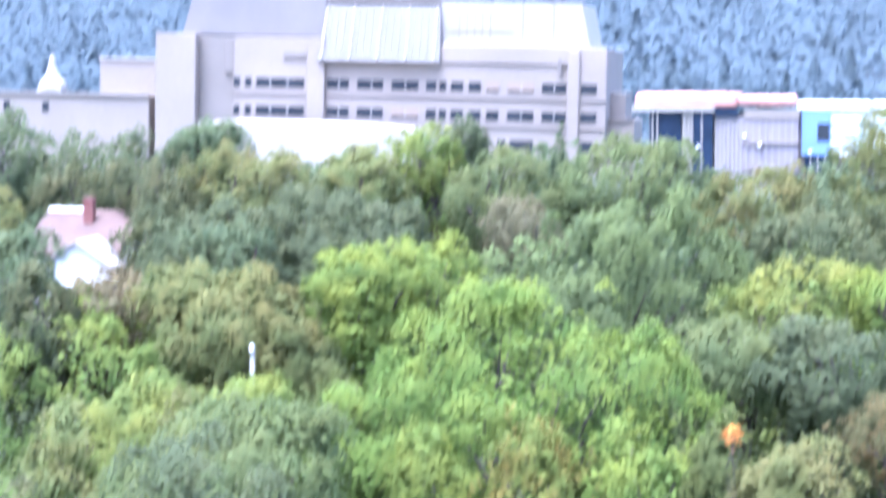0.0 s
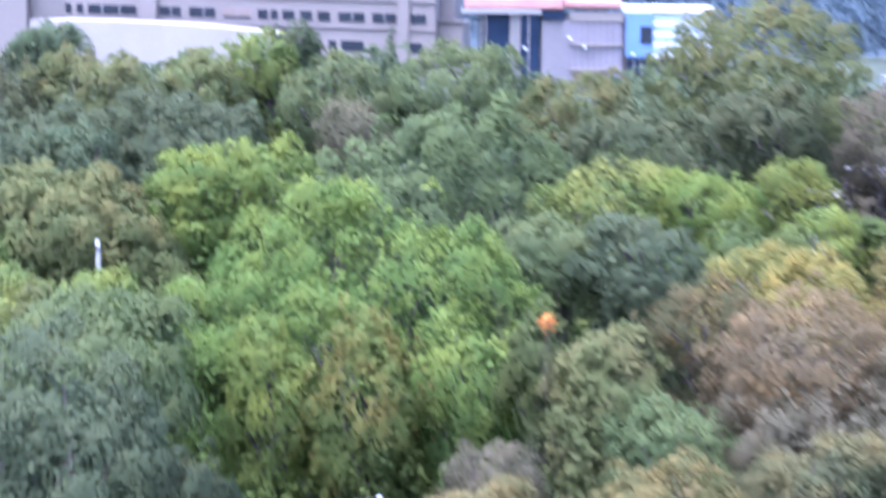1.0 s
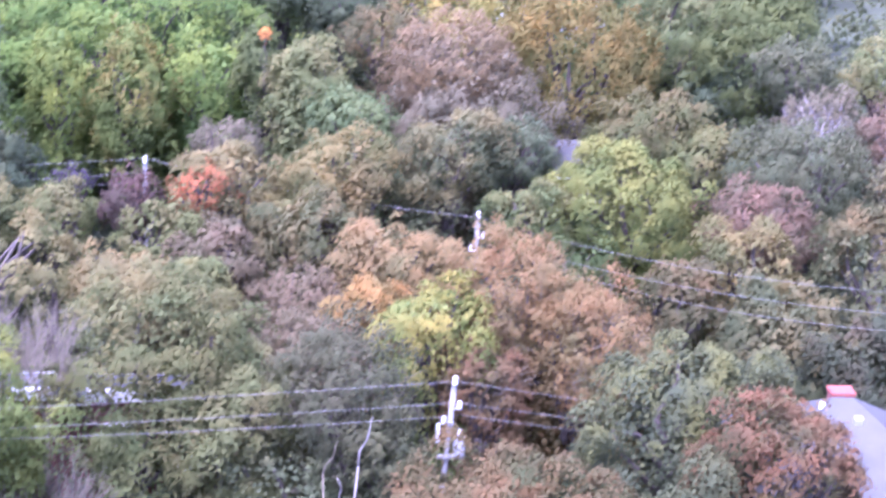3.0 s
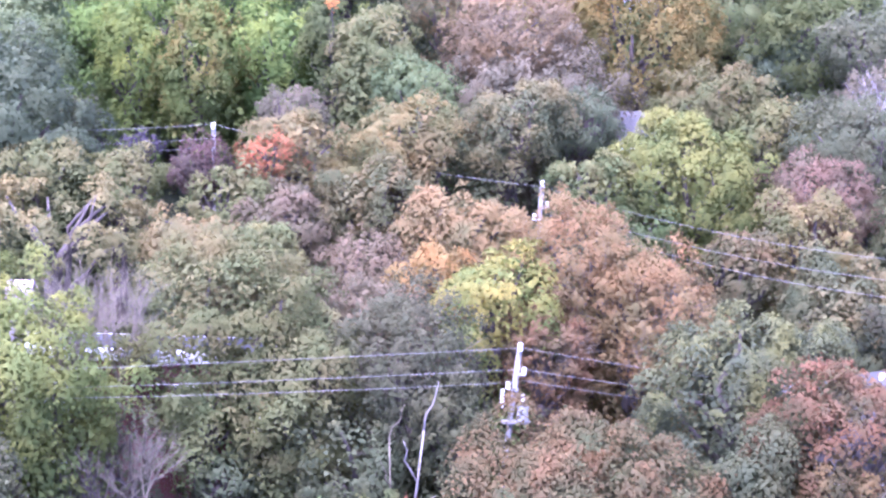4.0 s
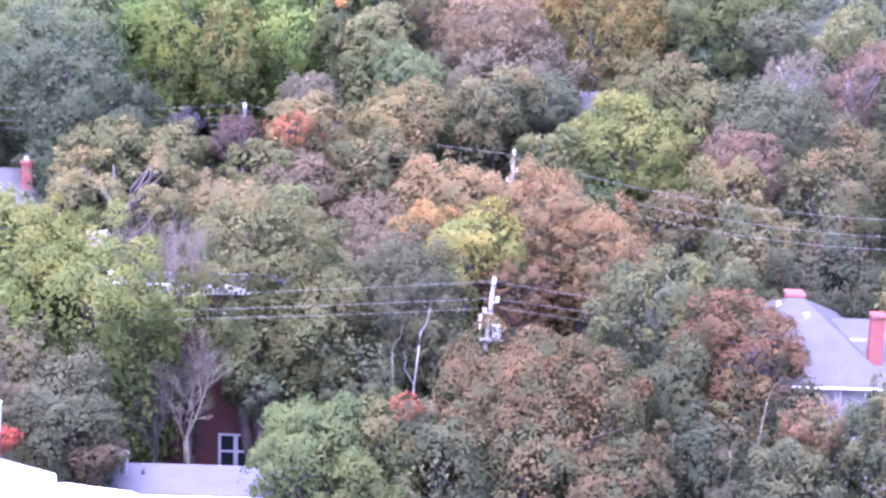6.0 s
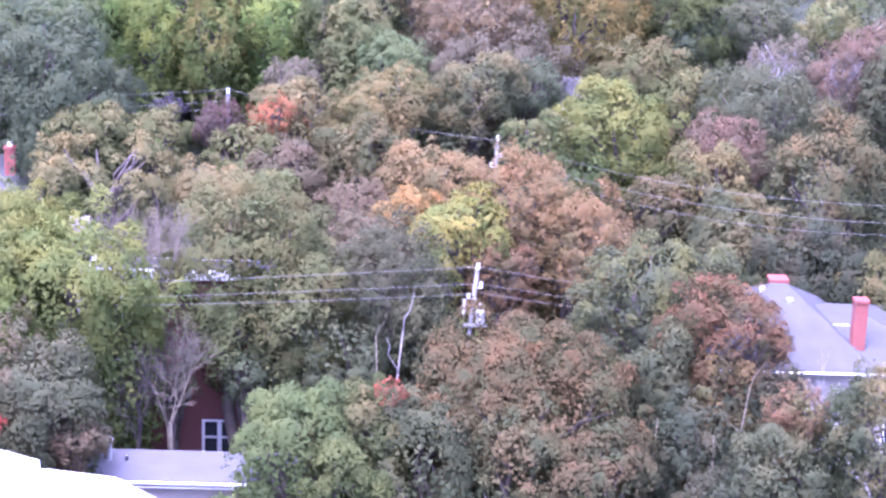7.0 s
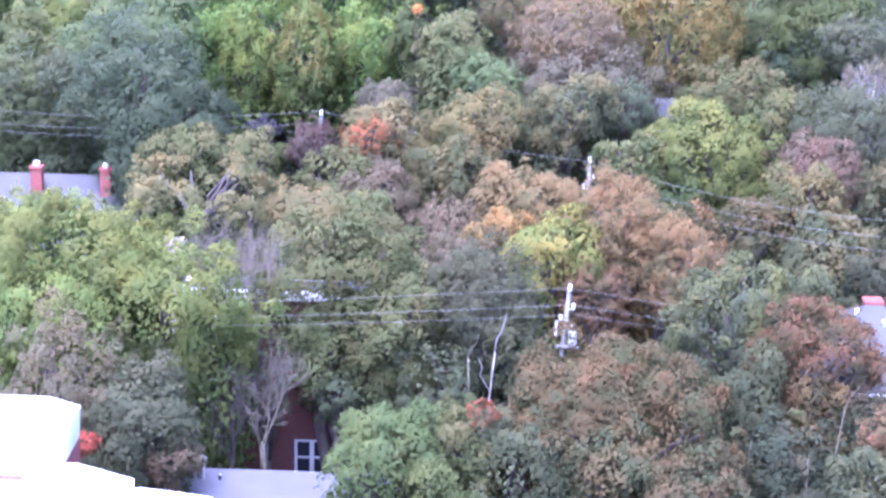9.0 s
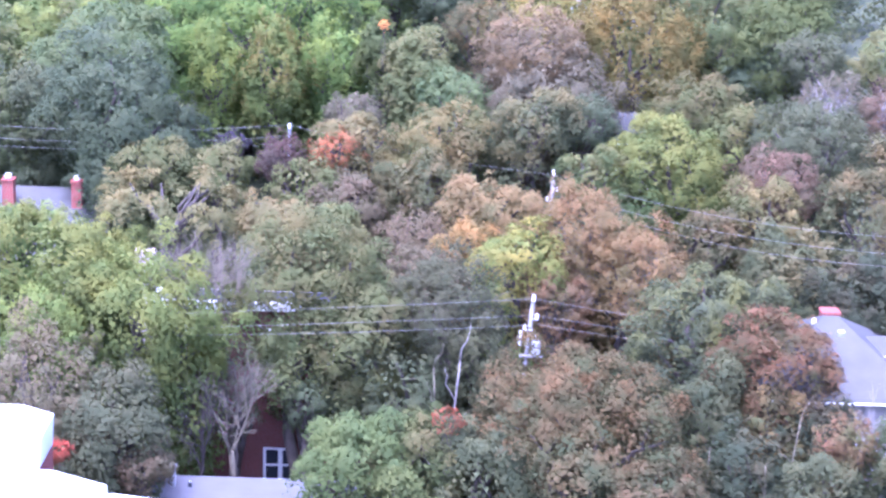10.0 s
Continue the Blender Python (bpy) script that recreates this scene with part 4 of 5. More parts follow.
    for k in range(9):
        x = 18.4 + k * 2.05
        block("plant_unit", x, x + 1.8, 4.6, 9, 16.6, 17.4 + 0.55 * ((k * 7) % 3) / 2, PALE_PANEL if k % 3 else STEEL)
    block("plant_screen", 23.5, 36.5, 4.2, 4.5, 17.0, 18.5, PALE_PANEL)
    for x0, x1 in ((31.2, 32.6), (34.0, 32.6), (32.6, 32.6)):
        verts, faces = [], []
        tube_into(verts, faces, [(x0, 9, 17), (x1, 9, 24.0)], (0.16, 0.10), 5)
        o = new("mast", mesh_of("mast", verts, faces, STEEL))
        o.parent = root
    for z in (18.5, 20.5, 22.0):
        block("mast_brace", 31.4 + (z - 17) * 0.17, 33.7 - (z - 17) * 0.17, 8.95, 9.05, z, z + 0.12, STEEL, bevel=0)

    # ribbon windows
    def window(x0, x1, z0, z1, y, posts=()):
        frame_ = part("window", box(x0 - 0.12, x1 + 0.12, y - 0.05, y + 0.02, z0 - 0.12, z1 + 0.1, 0.02), CONCRETE, root)
        part("pane", box(x0, x1, y - 0.09, y - 0.052, z0, z1), DARK_GLASS, frame_)
        for q in posts:
            part("mullion", box(q - 0.06, q + 0.06, y - 0.13, y - 0.092, z0, z1), PALE_PANEL, frame_)

    def blind(x0, x1, z0, z1, y):
        part("blind", box(x0, x1, y - 0.125, y - 0.095, z0 + 0.25, z1), WARM_BLIND, root)

    for z0, z1 in ((4.75, 5.95), (1.15, 2.35)):
        window(10.4, 11.2, z0, z1, 0.0)
        window(11.9, 12.75, z0, z1, 0.0)
        window(13.4, 19.8, z0, z1, 0.0, (15.3, 17.6))
        for x0, x1, posts in ((22.7, 25.6, (24.3,)), (26.7, 30.1, (28.6,)), (31.2, 34.7, (33.0,)), (35.7, 37.0, ()), (37.4, 38.3, ()), (38.9, 40.5, ()), (41.2, 42.8, ()), (43.5, 45.1, ()), (46.2, 49.6, (48.0,)), (50.6, 53.7, (52.2,))):
            window(x0, x1, z0, z1, 0.3, posts)
        window(55.6, 57.6, z0, z1, -0.2)
    blind(31.2, 34.7, 1.15, 2.35, 0.3)
    blind(43.5, 45.1, 4.75, 5.95, 0.3)
    blind(46.2, 49.6, 4.75, 5.95, 0.3)
    for x0, x1 in ((45.0, 46.0), (46.6, 49.6), (55.6, 57.2)):
        window(x0, x1, -2.6, -1.3, 0.3 if x0 < 54 else -0.2)
    # lower wings
    block("west_wing", -9.1, 0.0, 4, 22, -9, 8.0)
    block("wing_coping", -9.3, 0.1, 3.8, 4.3, 7.9, 8.2, PALE_PANEL)
    block("long_wing", -32, -1.0, 0, 14, -9, 3.3, CONCRETE)
    block("wing_roof_edge", -32.3, -0.9, -0.3, 0.2, 3.1, 3.5, CONCRETE_SHADE)
    for x in (-15.6, -21.0, -27.0):
        window(x, x + 0.9, 0.9, 2.2, 0.0)
    block("link_wall", 58.8, 62.2, 3, 16, -9, 1.6)
    # dark gap beside the link: its shade is put into the colour
    block("link_upper", 58.8, 60.8, 6, 16, 1.6, 5.0, CONCRETE_SHADE)
    block("link_ledge", 58.7, 62.4, 2.7, 3.0, 1.4, 1.7, CONCRETE_SHADE)


WARM_BLIND = plain_material("warm_blind", (0.26, 0.20, 0.16), 0.8, 0.1, 1.0)
institute()


def low_hall():
    """The long white roof before the concrete building."""
    root = thing("white_roofed_hall", (-61.8, 296.0, 14.5), "long low hall with a bowed bright white roof", "building")
    pts = [(-14.9, 0.0), (14.9, 0.0), (14.9, 7.2)] + [(14.9 - 29.8 * k / 10, 7.2 + 0.5 * math.sin(math.pi * (k / 10) ** 0.8) + 1.5 * k / 10) for k in range(1, 11)]
    part("roof", prism(pts, 0, 13), HALL_ROOF, root)
    part("wall", box(-14.7, 14.7, 0.5, 12.5, -4, 0.2, 0.05), PALE_PANEL, root)


HALL_ROOF = plain_material("pinkish_white_roof", (0.35, 0.308, 0.264), 0.7, 0.1, 0.15)
low_hall()


def chapel_spire():
    root = thing("white_spire", (-109.5, 335.0, 27.1), "white rounded spire on a low white roof", "spire")
    bm = bmesh.new()
    rings = [(0.0, 2.1), (0.9, 1.9), (1.6, 1.2), (2.6, 0.7), (3.6, 0.52), (4.4, 0.36), (5.0, 0.06)]
    loops = [[bm.verts.new((r * math.cos(a * math.pi / 6), r * math.sin(a * math.pi / 6), z)) for a in range(12)] for z, r in rings]
    for a, b in zip(loops, loops[1:]):
        for i in range(12):
            bm.faces.new((a[i], a[(i + 1) % 12], b[(i + 1) % 12], b[i]))
    bm.faces.new(loops[-1])
    bm.faces.new(loops[0][::-1])
    part("cap", bm, PALE_PANEL, root)
    part("tower", box(-1.7, 1.7, -1.7, 1.7, -14, 0.02, 0.1), PALE_PANEL, root)


chapel_spire()


def bright_block():
    """The newer block with white and coral roofs, dark glass and a blue end."""
    root = thing("colourful_block", (-22.0, 292.0, 17.0), "newer block with white roof, dark glass and blue end", "building")
    # x bounds are image columns, scaled so the block fits the camera's view
    s = 0.0668

    def column_x(x):
        return (x - 1145) * s

    def b(name, x0, x1, y0, y1, z0, z1, mat, label="", bevel=0.04):
        return part(name, box(column_x(x0), column_x(x1), y0, y1, z0, z1, bevel), mat, root, label)

    b("core", 1148, 1552, 0.6, 16, -4, 7.4, CONCRETE_SHADE)
    b("roof", 1125, 1300, -0.8, 16, 8.0, 9.6, CORAL_ROOF, "sunlit white roof with coral edges", 0.3)
    b("roof", 1300, 1400, -0.6, 16, 8.2, 9.3, CORAL_ROOF, "", 0.3)
    b("roof", 1400, 1560, -0.3, 16, 7.8, 8.6, WHITE_ROOF, "", 0.1)
    b("fascia", 1120, 1260, -0.9, -0.3, 7.5, 8.1, PALE_PANEL)
    b("glass_bay", 1150, 1204, -0.2, 0.6, -3, 7.5, BLUE_GLASS)
    b("glass_bay", 1224, 1258, -0.5, 0.6, -3, 7.5, BLUE_GLASS)
    b("dark_cap", 1262, 1300, -0.55, 0.6, 6.9, 8.0, BLUE_GLASS)
    b("pale_bay", 1206, 1222, -0.3, 0.6, -3, 7.5, PALE_PANEL)
    b("grey_bay", 1262, 1402, -0.1, 0.6, -3, 6.9, PINK_PANEL)
    b("tan_band", 1310, 1404, -0.3, 0.6, 6.7, 7.8, CONCRETE)
    for k in range(7):
        b("rail", 1262 + k * 7, 1264.5 + k * 7, -0.34, -0.1, -2.5, 6.8, PALE_PANEL, bevel=0)
    for k in range(8):
        b("rail", 1314 + k * 11, 1316 + k * 11, -0.34, -0.1, -2.5, 6.6, PALE_PANEL, bevel=0)
    for z in (1.0, 3.9):
        b("balcony", 1310, 1404, -0.5, -0.12, z, z + 0.25, CONCRETE)
    for x in (1154, 1162, 1209, 1216, 1222, 1238):
        b("mullion", x, x + 2, -0.62, -0.2, -2, 7.4, PALE_PANEL, bevel=0)
    for x, z in ((1233, 3.4), (1311, 4.6), (1337, 3.6), (1422, 2.8), (1434, -0.2)):
        b("lamp_shade", x - 3, x + 3, -0.9, -0.5, z, z + 0.3, WHITE_PAINT)
    b("blue_end", 1408, 1456, -0.7, 1.0, 2.6, 7.8, BLUE_PANEL)
    b("end_window", 1434, 1454, -0.78, -0.705, 4.2, 6.2, DARK_GLASS, bevel=0)
    for k in range(8):
        b("siding_board", 1456, 1556, -0.45 - 0.04 * (k % 2), 0.6, 2.6 + k * 0.62, 3.16 + k * 0.62, PALE_BLUE if k % 2 else WHITE_PAINT)
    b("lower_window", 1413, 1460, -0.5, 0.6, 0.6, 2.5, BLUE_GLASS)
    b("lower_window", 1413, 1450, -0.5, 0.6, -1.8, 0.3, BLUE_GLASS)
    for x in (1422, 1434, 1446, 1458):
        b("mullion", x, x + 2, -0.58, -0.5, -1.7, 2.4, PALE_PANEL, bevel=0)
    b("base_wall", 1440, 1500, -0.9, 0.6, -4, -0.6, PALE_PANEL)


CORAL_ROOF = plain_material("coral_and_white_roof", (0.54, 0.27, 0.23), 0.7, 0.22, 0.25)
PINK_PANEL = plain_material("pink_grey_panel", (0.27, 0.235, 0.26), 0.8, 0.1, 0.4)
PALE_BLUE = plain_material("pale_blue_siding", (0.34, 0.42, 0.52), 0.6, 0.06, 0.4)
bright_block()


# ---- houses ----
def hip_roof(x0, x1, y0, y1, z0, ridge_x0, ridge_x1, ridge_z, over=0.25):
    """A hipped roof with a soffit, over the given walls."""
    bm = bmesh.new()
    yc = (y0 + y1) / 2
    e = [bm.verts.new(v) for v in ((x0 - over, y0 - over, z0), (x1 + over, y0 - over, z0), (x1 + over, y1 + over, z0), (x0 - over, y1 + over, z0))]
    r = [bm.verts.new((ridge_x0, yc, ridge_z)), bm.verts.new((ridge_x1, yc, ridge_z))]
    for f in ((e[0], e[1], r[1], r[0]), (e[1], e[2], r[1]), (e[2], e[3], r[0], r[1]), (e[3], e[0], r[0]), (e[3], e[2], e[1], e[0])):
        bm.faces.new(f)
    return bm


def gable_roof(x0, x1, y0, y1, z0, z1, along="x", thick=0.18, over=0.3):
    """Two thick slopes that meet in a ridge."""
    bm = bmesh.new()
    if along == "x":
        yc = (y0 + y1) / 2
        out = [(y0 - over, z0), (yc, z1), (y1 + over, z0), (y1 + over, z0 - thick), (yc, z1 - thick), (y0 - over, z0 - thick)]
        a = [bm.verts.new((x0 - over, y, z)) for y, z in out]
        b = [bm.verts.new((x1 + over, y, z)) for y, z in out]
    else:
        xc = (x0 + x1) / 2
        out = [(x0 - over, z0), (xc, z1), (x1 + over, z0), (x1 + over, z0 - thick), (xc, z1 - thick), (x0 - over, z0 - thick)]
        a = [bm.verts.new((x, y0 - over, z)) for x, z in out]
        b = [bm.verts.new((x, y1 + over, z)) for x, z in out]
    n = len(out)
    for i in range(n):
        bm.faces.new((a[i], a[(i + 1) % n], b[(i + 1) % n], b[i]))
    for q in (a, b):
        bm.faces.new((q[0], q[1], q[4], q[5]))
        bm.faces.new((q[1], q[2], q[3], q[4]))
    bmesh.ops.recalc_face_normals(bm, faces=bm.faces)
    return bm


def gable_wall(x0, x1, y0, y1, z0, z1, peak, along="x"):
    """Walls of a gabled house as one closed body."""
    if along == "y":
        return prism([(x0, z0), (x1, z0), (x1, z1), ((x0 + x1) / 2, peak), (x0, z1)], y0, y1)
    bm = prism([(y0, z0), (y1, z0), (y1, z1), ((y0 + y1) / 2, peak), (y0, z1)], -x1, -x0)
    bmesh.ops.rotate(bm, verts=bm.verts, cent=(0, 0, 0), matrix=Matrix.Rotation(radians(90), 3, "Z"))
    return bm


def chimney(root, x, y, z0, z1, w=0.5, mat=None, capped=True):
    ch = part("chimney", box(x - w / 2, x + w / 2, y - w / 2, y + w / 2, z0, z1, 0.015), mat or BRIGHT_BRICK, root, "red brick chimney")
    part("chimney_band", box(x - w / 2 - 0.04, x + w / 2 + 0.04, y - w / 2 - 0.04, y + w / 2 + 0.04, z1 - 0.14, z1 - 0.02, 0.01), mat or BRIGHT_BRICK, ch)
    if capped:
        part("chimney_pot", box(x - w / 4, x + w / 4, y - w / 4, y + w / 4, z1, z1 + 0.22, 0.03), WHITE_PAINT, ch, "white clay chimney pot")


def house_window(root, x, y, z, w=0.95, h=1.3):
    """A sash window in a wall that faces -y."""
    win = part("window", box(x - w / 2, x + w / 2, y - 0.06, y + 0.04, z, z + h, 0.01), WHITE_PAINT, root)
    for k in (0, 1):
        part("pane", box(x - w / 2 + 0.08, x + w / 2 - 0.08, y - 0.085, y - 0.062, z + 0.08 + k * (h / 2 - 0.02), z + h / 2 - 0.06 + k * (h / 2 - 0.02)), DARK_GLASS, win)
    part("sill", box(x - w / 2 - 0.08, x + w / 2 + 0.08, y - 0.14, y, z - 0.09, z - 0.01, 0.01), WHITE_PAINT, win)


def grey_roofed_house():
    root = thing("house", (0, 0, 0), "white house with a grey hipped roof and red chimneys among trees", "house")
    part("wall", box(11.4, 20.6, 80.3, 88.6, -6, 7.62, 0.02), PALE_WALL, root)
    part("roof", hip_roof(12.4, 21.0, 80.1, 88.8, 7.62, 14.6, 17.2, 9.05), SLATE, root, "grey shingled hip roof")
    part("roof", hip_roof(11.0, 17.4, 80.15, 88.5, 7.66, 13.75, 14.45, 9.95), SLATE, root, "grey shingled hip roof")
    part("gutter", box(10.8, 21.2, 79.76, 79.86, 7.53, 7.61, 0.02), WHITE_PAINT, root)
    chimney(root, 17.05, 81.6, 7.7, 10.25, 0.55, capped=False)
    part("flashing", box(16.72, 17.38, 81.25, 81.92, 7.6, 7.98, 0.03), WHITE_PAINT, root)
    chimney(root, 14.2, 85.0, 9.3, 10.02, 0.75, capped=False)
    part("roof_vent", box(14.3, 14.6, 83.2, 83.5, 9.3, 9.62, 0.05), STEEL, root)
    part("roof_vent", box(13.3, 13.5, 84.0, 84.2, 9.5, 9.86, 0.04), WHITE_PAINT, root)
    part("dormer_trim", box(15.9, 17.0, 83.0, 83.2, 8.45, 8.62, 0.02), WHITE_PAINT, root)
    for x in (13.0, 15.3, 18.6):
        house_window(root, x, 80.3, 4.6)
    settle(root, (16.0, 84.5, -6.0), 1.05, (0.105, -0.01, -1.816))


def maroon_roofed_house():
    root = thing("house", (0, 0, 0), "small house with a dark maroon roof behind a grey roof", "house")
    part("wall", gable_wall(15.6, 19.2, 96.0, 101.0, -3, 5.2, 6.4), WHITE_PAINT, root)
    part("roof", gable_roof(15.4, 19.4, 95.8, 101.2, 5.3, 6.75), MAROON, root)
    settle(root, (17.4, 98.5, -3.0))


def brick_building():
    root = thing("brick_building", (0, 0, 0), "red brick building with white roof edge and white windows behind trees", "building")
    part("wall", box(-15.8, -7.2, 89.0, 90.6, -6, 7.9, 0.02), BRICK, root)
    part("roof_edge", box(-15.9, -7.1, 88.8, 90.8, 7.9, 8.3, 0.04), WHITE_PAINT, root, "white painted roof edge")
    part("roof", box(-15.6, -7.3, 89.1, 90.5, 8.302, 8.36), GREY_ROOF, root, "grey flat roof")
    for x in (-14.8, -8.0):
        for z in (2.5, 5.5):
            house_window(root, x, 89.0, z, 1.0, 1.55)
    house_window(root, -10.2, 89.0, 5.5, 1.0, 1.55)
    # the wide white window over the annex
    wide = part("window", box(-10.75, -9.2, 88.95, 89.02, -0.6, 1.25, 0.01), DARK_GLASS, root, "wide dark window with white bars")
    for x0, x1 in ((-10.75, -10.62), (-10.05, -9.85), (-9.33, -9.2)):
        part("bar", box(x0, x1, 88.88, 88.945, -0.6, 1.25, 0.01), WHITE_PAINT, wide)
    for z in (-0.6, 0.35, 1.15):
        part("bar", box(-10.62, -9.33, 88.89, 88.94, z, z + 0.1, 0.01), WHITE_PAINT, wide)
    settle(root, (-11.5, 89.8, -6.0))


def low_annex():
    root = thing("low_annex", (0, 0, 0), "low annex with a grey-blue flat roof and white edge", "building")
    part("wall", box(-17, -4.5, 78.35, 81.1, -8, 2.52, 0.02), PALE_WALL, root)
    part("roof", box(-17.2, -4.3, 78.15, 81.3, 2.66, 2.86, 0.03), GREY_ROOF, root, "grey-blue flat roof")
    part("fascia", box(-17.3, -4.2, 78.02, 78.14, 2.69, 2.78, 0.01), WHITE_PAINT, root)
    part("fascia", box(-17.2, -4.3, 78.10, 78.34, 2.50, 2.56, 0.01), WHITE_PAINT, root)
    pipe = bmesh.new()
    bmesh.ops.create_cone(pipe, cap_ends=True, segments=12, radius1=0.12, radius2=0.12, depth=0.9, matrix=Matrix.Translation((-13.7, 80.1, 3.3)))
    vent = part("vent_pipe", pipe, STEEL, root, "galvanised vent pipe with cap")
    cap = bmesh.new()
    bmesh.ops.create_cone(cap, cap_ends=True, segments=12, radius1=0.24, radius2=0.10, depth=0.2, matrix=Matrix.Translation((-13.75, 80.1, 3.86)))
    part("vent_cap", cap, STEEL, vent)
    part("roof_hatch", box(-13.05, -12.9, 80.0, 80.15, 2.86, 3.1, 0.02), DARK_GLASS, root)
    settle(root, (-10.8, 79.7, -7.0))


def plan_solid(points, z0, z1):
    """A solid over an outline (x, y), anticlockwise seen from above."""
    bm = bmesh.new()
    lo = [bm.verts.new((x, y, z0)) for x, y in points]
    hi = [bm.verts.new((x, y, z1)) for x, y in points]
    n = len(points)
    bm.faces.new(lo[::-1])
    bm.faces.new(hi)
    for i in range(n):
        bm.faces.new((lo[i], lo[(i + 1) % n], hi[(i + 1) % n], hi[i]))
    bmesh.ops.bevel(bm, geom=list(bm.edges), offset=0.03, segments=1, affect="EDGES")
    return bm


def white_roofed_block():
    root = thing("white_roofed_block", (0, 0, 0), "brick block with bright white stepped roofs and a window strip", "building")
    part("wall", plan_solid([(-24, 67.4), (-10.1, 67.5), (-12.0, 69.4), (-14.4, 70.0), (-24, 70.0)], -10, 6.3), BRIGHT_BRICK, root, "coral red brick wall")
    part("roof", plan_solid([(-24, 67.1), (-9.75, 67.3), (-11.9, 69.6), (-14.4, 70.2), (-24, 70.2)], 6.3, 6.58), WHITE_ROOF, root, "bright white lower roof")
    part("middle_roof", plan_solid([(-24, 69.35), (-14.7, 70.0), (-17.0, 71.3), (-24, 71.3)], 6.6, 7.0), WHITE_ROOF, root, "bright white middle roof")
    part("upper_block", prism([(-24, 6.98), (-17.5, 6.98), (-17.43, 8.22), (-18.6, 8.55), (-24, 8.55)], 71.1, 74), WHITE_ROOF, root, "white rooftop block")
    part("back_wall", box(-24, -17.7, 70.3, 75, -10, 6.9, 0.02), BRIGHT_BRICK, root)
    part("kerb", box(-19.8, -18.7, 69.5, 69.7, 7.0, 7.14, 0.02), BRIGHT_BRICK, root)
    strip = part("window_strip", box(-17.6, -13.25, 67.32, 67.41, 4.9, 6.22, 0.01), WHITE_PAINT, root)
    for k in range(5):
        part("pane", box(-17.5 + k * 0.85, -16.78 + k * 0.85, 67.28, 67.315, 4.95, 6.18), DARK_GLASS, strip)
    settle(root, (-16.8, 70.0, -8.0))


def twin_chimney_house():
    root = thing("house", (0, 0, 0), "house with a grey roof and two red brick chimneys", "house")
    part("wall", gable_wall(-28, -20.6, 102.0, 109, -1, 7.5, 8.9), PALE_WALL, root)
    part("roof", gable_roof(-28, -20.4, 101.8, 109.2, 7.6, 9.15), SLATE, root, "grey shingled gable roof")
    chimney(root, -25.6, 104.0, 8.0, 9.95, 0.6)
    chimney(root, -22.0, 104.0, 8.0, 9.95, 0.55)
    settle(root, (-24.3, 105.5, 0.0))


def small_roofs():
    a = thing("house", (0, 0, 0), "small house with a lilac-grey roof and white edge", "house")
    part("wall", gable_wall(7.0, 8.9, 111.8, 116, 2, 11.7, 12.4), PALE_WALL, a)
    part("roof", gable_roof(6.9, 9.0, 111.6, 116.2, 11.75, 12.9), SLATE, a)
    part("bargeboard", box(6.6, 7.6, 111.2, 111.28, 11.55, 11.72, 0.01), WHITE_PAINT, a)
    settle(a, (7.95, 114.0, 3.5), 1.0, (-0.05, 0, -0.55))
    b = thing("house", (0, 0, 0), "little house with a pale pink gable roof", "house")
    part("wall", gable_wall(-17.2, -16.5, 93.0, 94.2, -2, 8.85, 9.15), PALE_WALL, b)
    part("roof", gable_roof(-17.2, -16.5, 93.0, 94.2, 9.0, 9.35, over=0.12), PINK_ROOF, b, "pale pink roof")
    settle(b, (-16.8, 95.0, -1.0))



def red_roofed_house():
    root = thing("house", (0, 0, 0), "white house with a faded red roof and chimney in the wood", "house")
    part("wall", gable_wall(-42.4, -37.6, 150.0, 157, 8, 19.2, 20.9), WHITE_PAINT, root)
    part("roof", gable_roof(-42.4, -37.9, 149.8, 157.2, 19.2, 21.1), ROOF_RED, root, "faded red shingled roof")
    part("ridge_trim", box(-42.6, -40.4, 153.2, 153.8, 21.0, 21.18, 0.02), WHITE_PAINT, root)
    part("porch", gable_wall(-40.5, -37.4, 147.2, 150, 8, 18.7, 19.9, "y"), WHITE_PAINT, root, "white gabled porch")
    part("porch_roof", gable_roof(-40.5, -37.4, 147.2, 150, 18.75, 20.0, "y", 0.12), PALE_PANEL, root)
    chimney(root, -40.1, 152.4, 20.4, 21.75, 0.5, BRICK, False)
    house_window(root, -39.6, 147.2, 16.6, 0.8, 1.2)
    house_window(root, -38.3, 147.2, 16.6, 0.8, 1.2)
    settle(root, (-40.0, 153.0, 10.0))
    shed = thing("shed", (-36.9, 146.0, 17.6), "low shed with a flat grey roof", "shed")
    part("roof", box(-1.8, 2.4, -1.0, 2.0, -0.1, 0.1, 0.02), GREY_ROOF, shed)
    part("wall", box(-1.7, 2.3, -0.9, 1.9, -8, -0.11, 0.02), CONCRETE, shed)


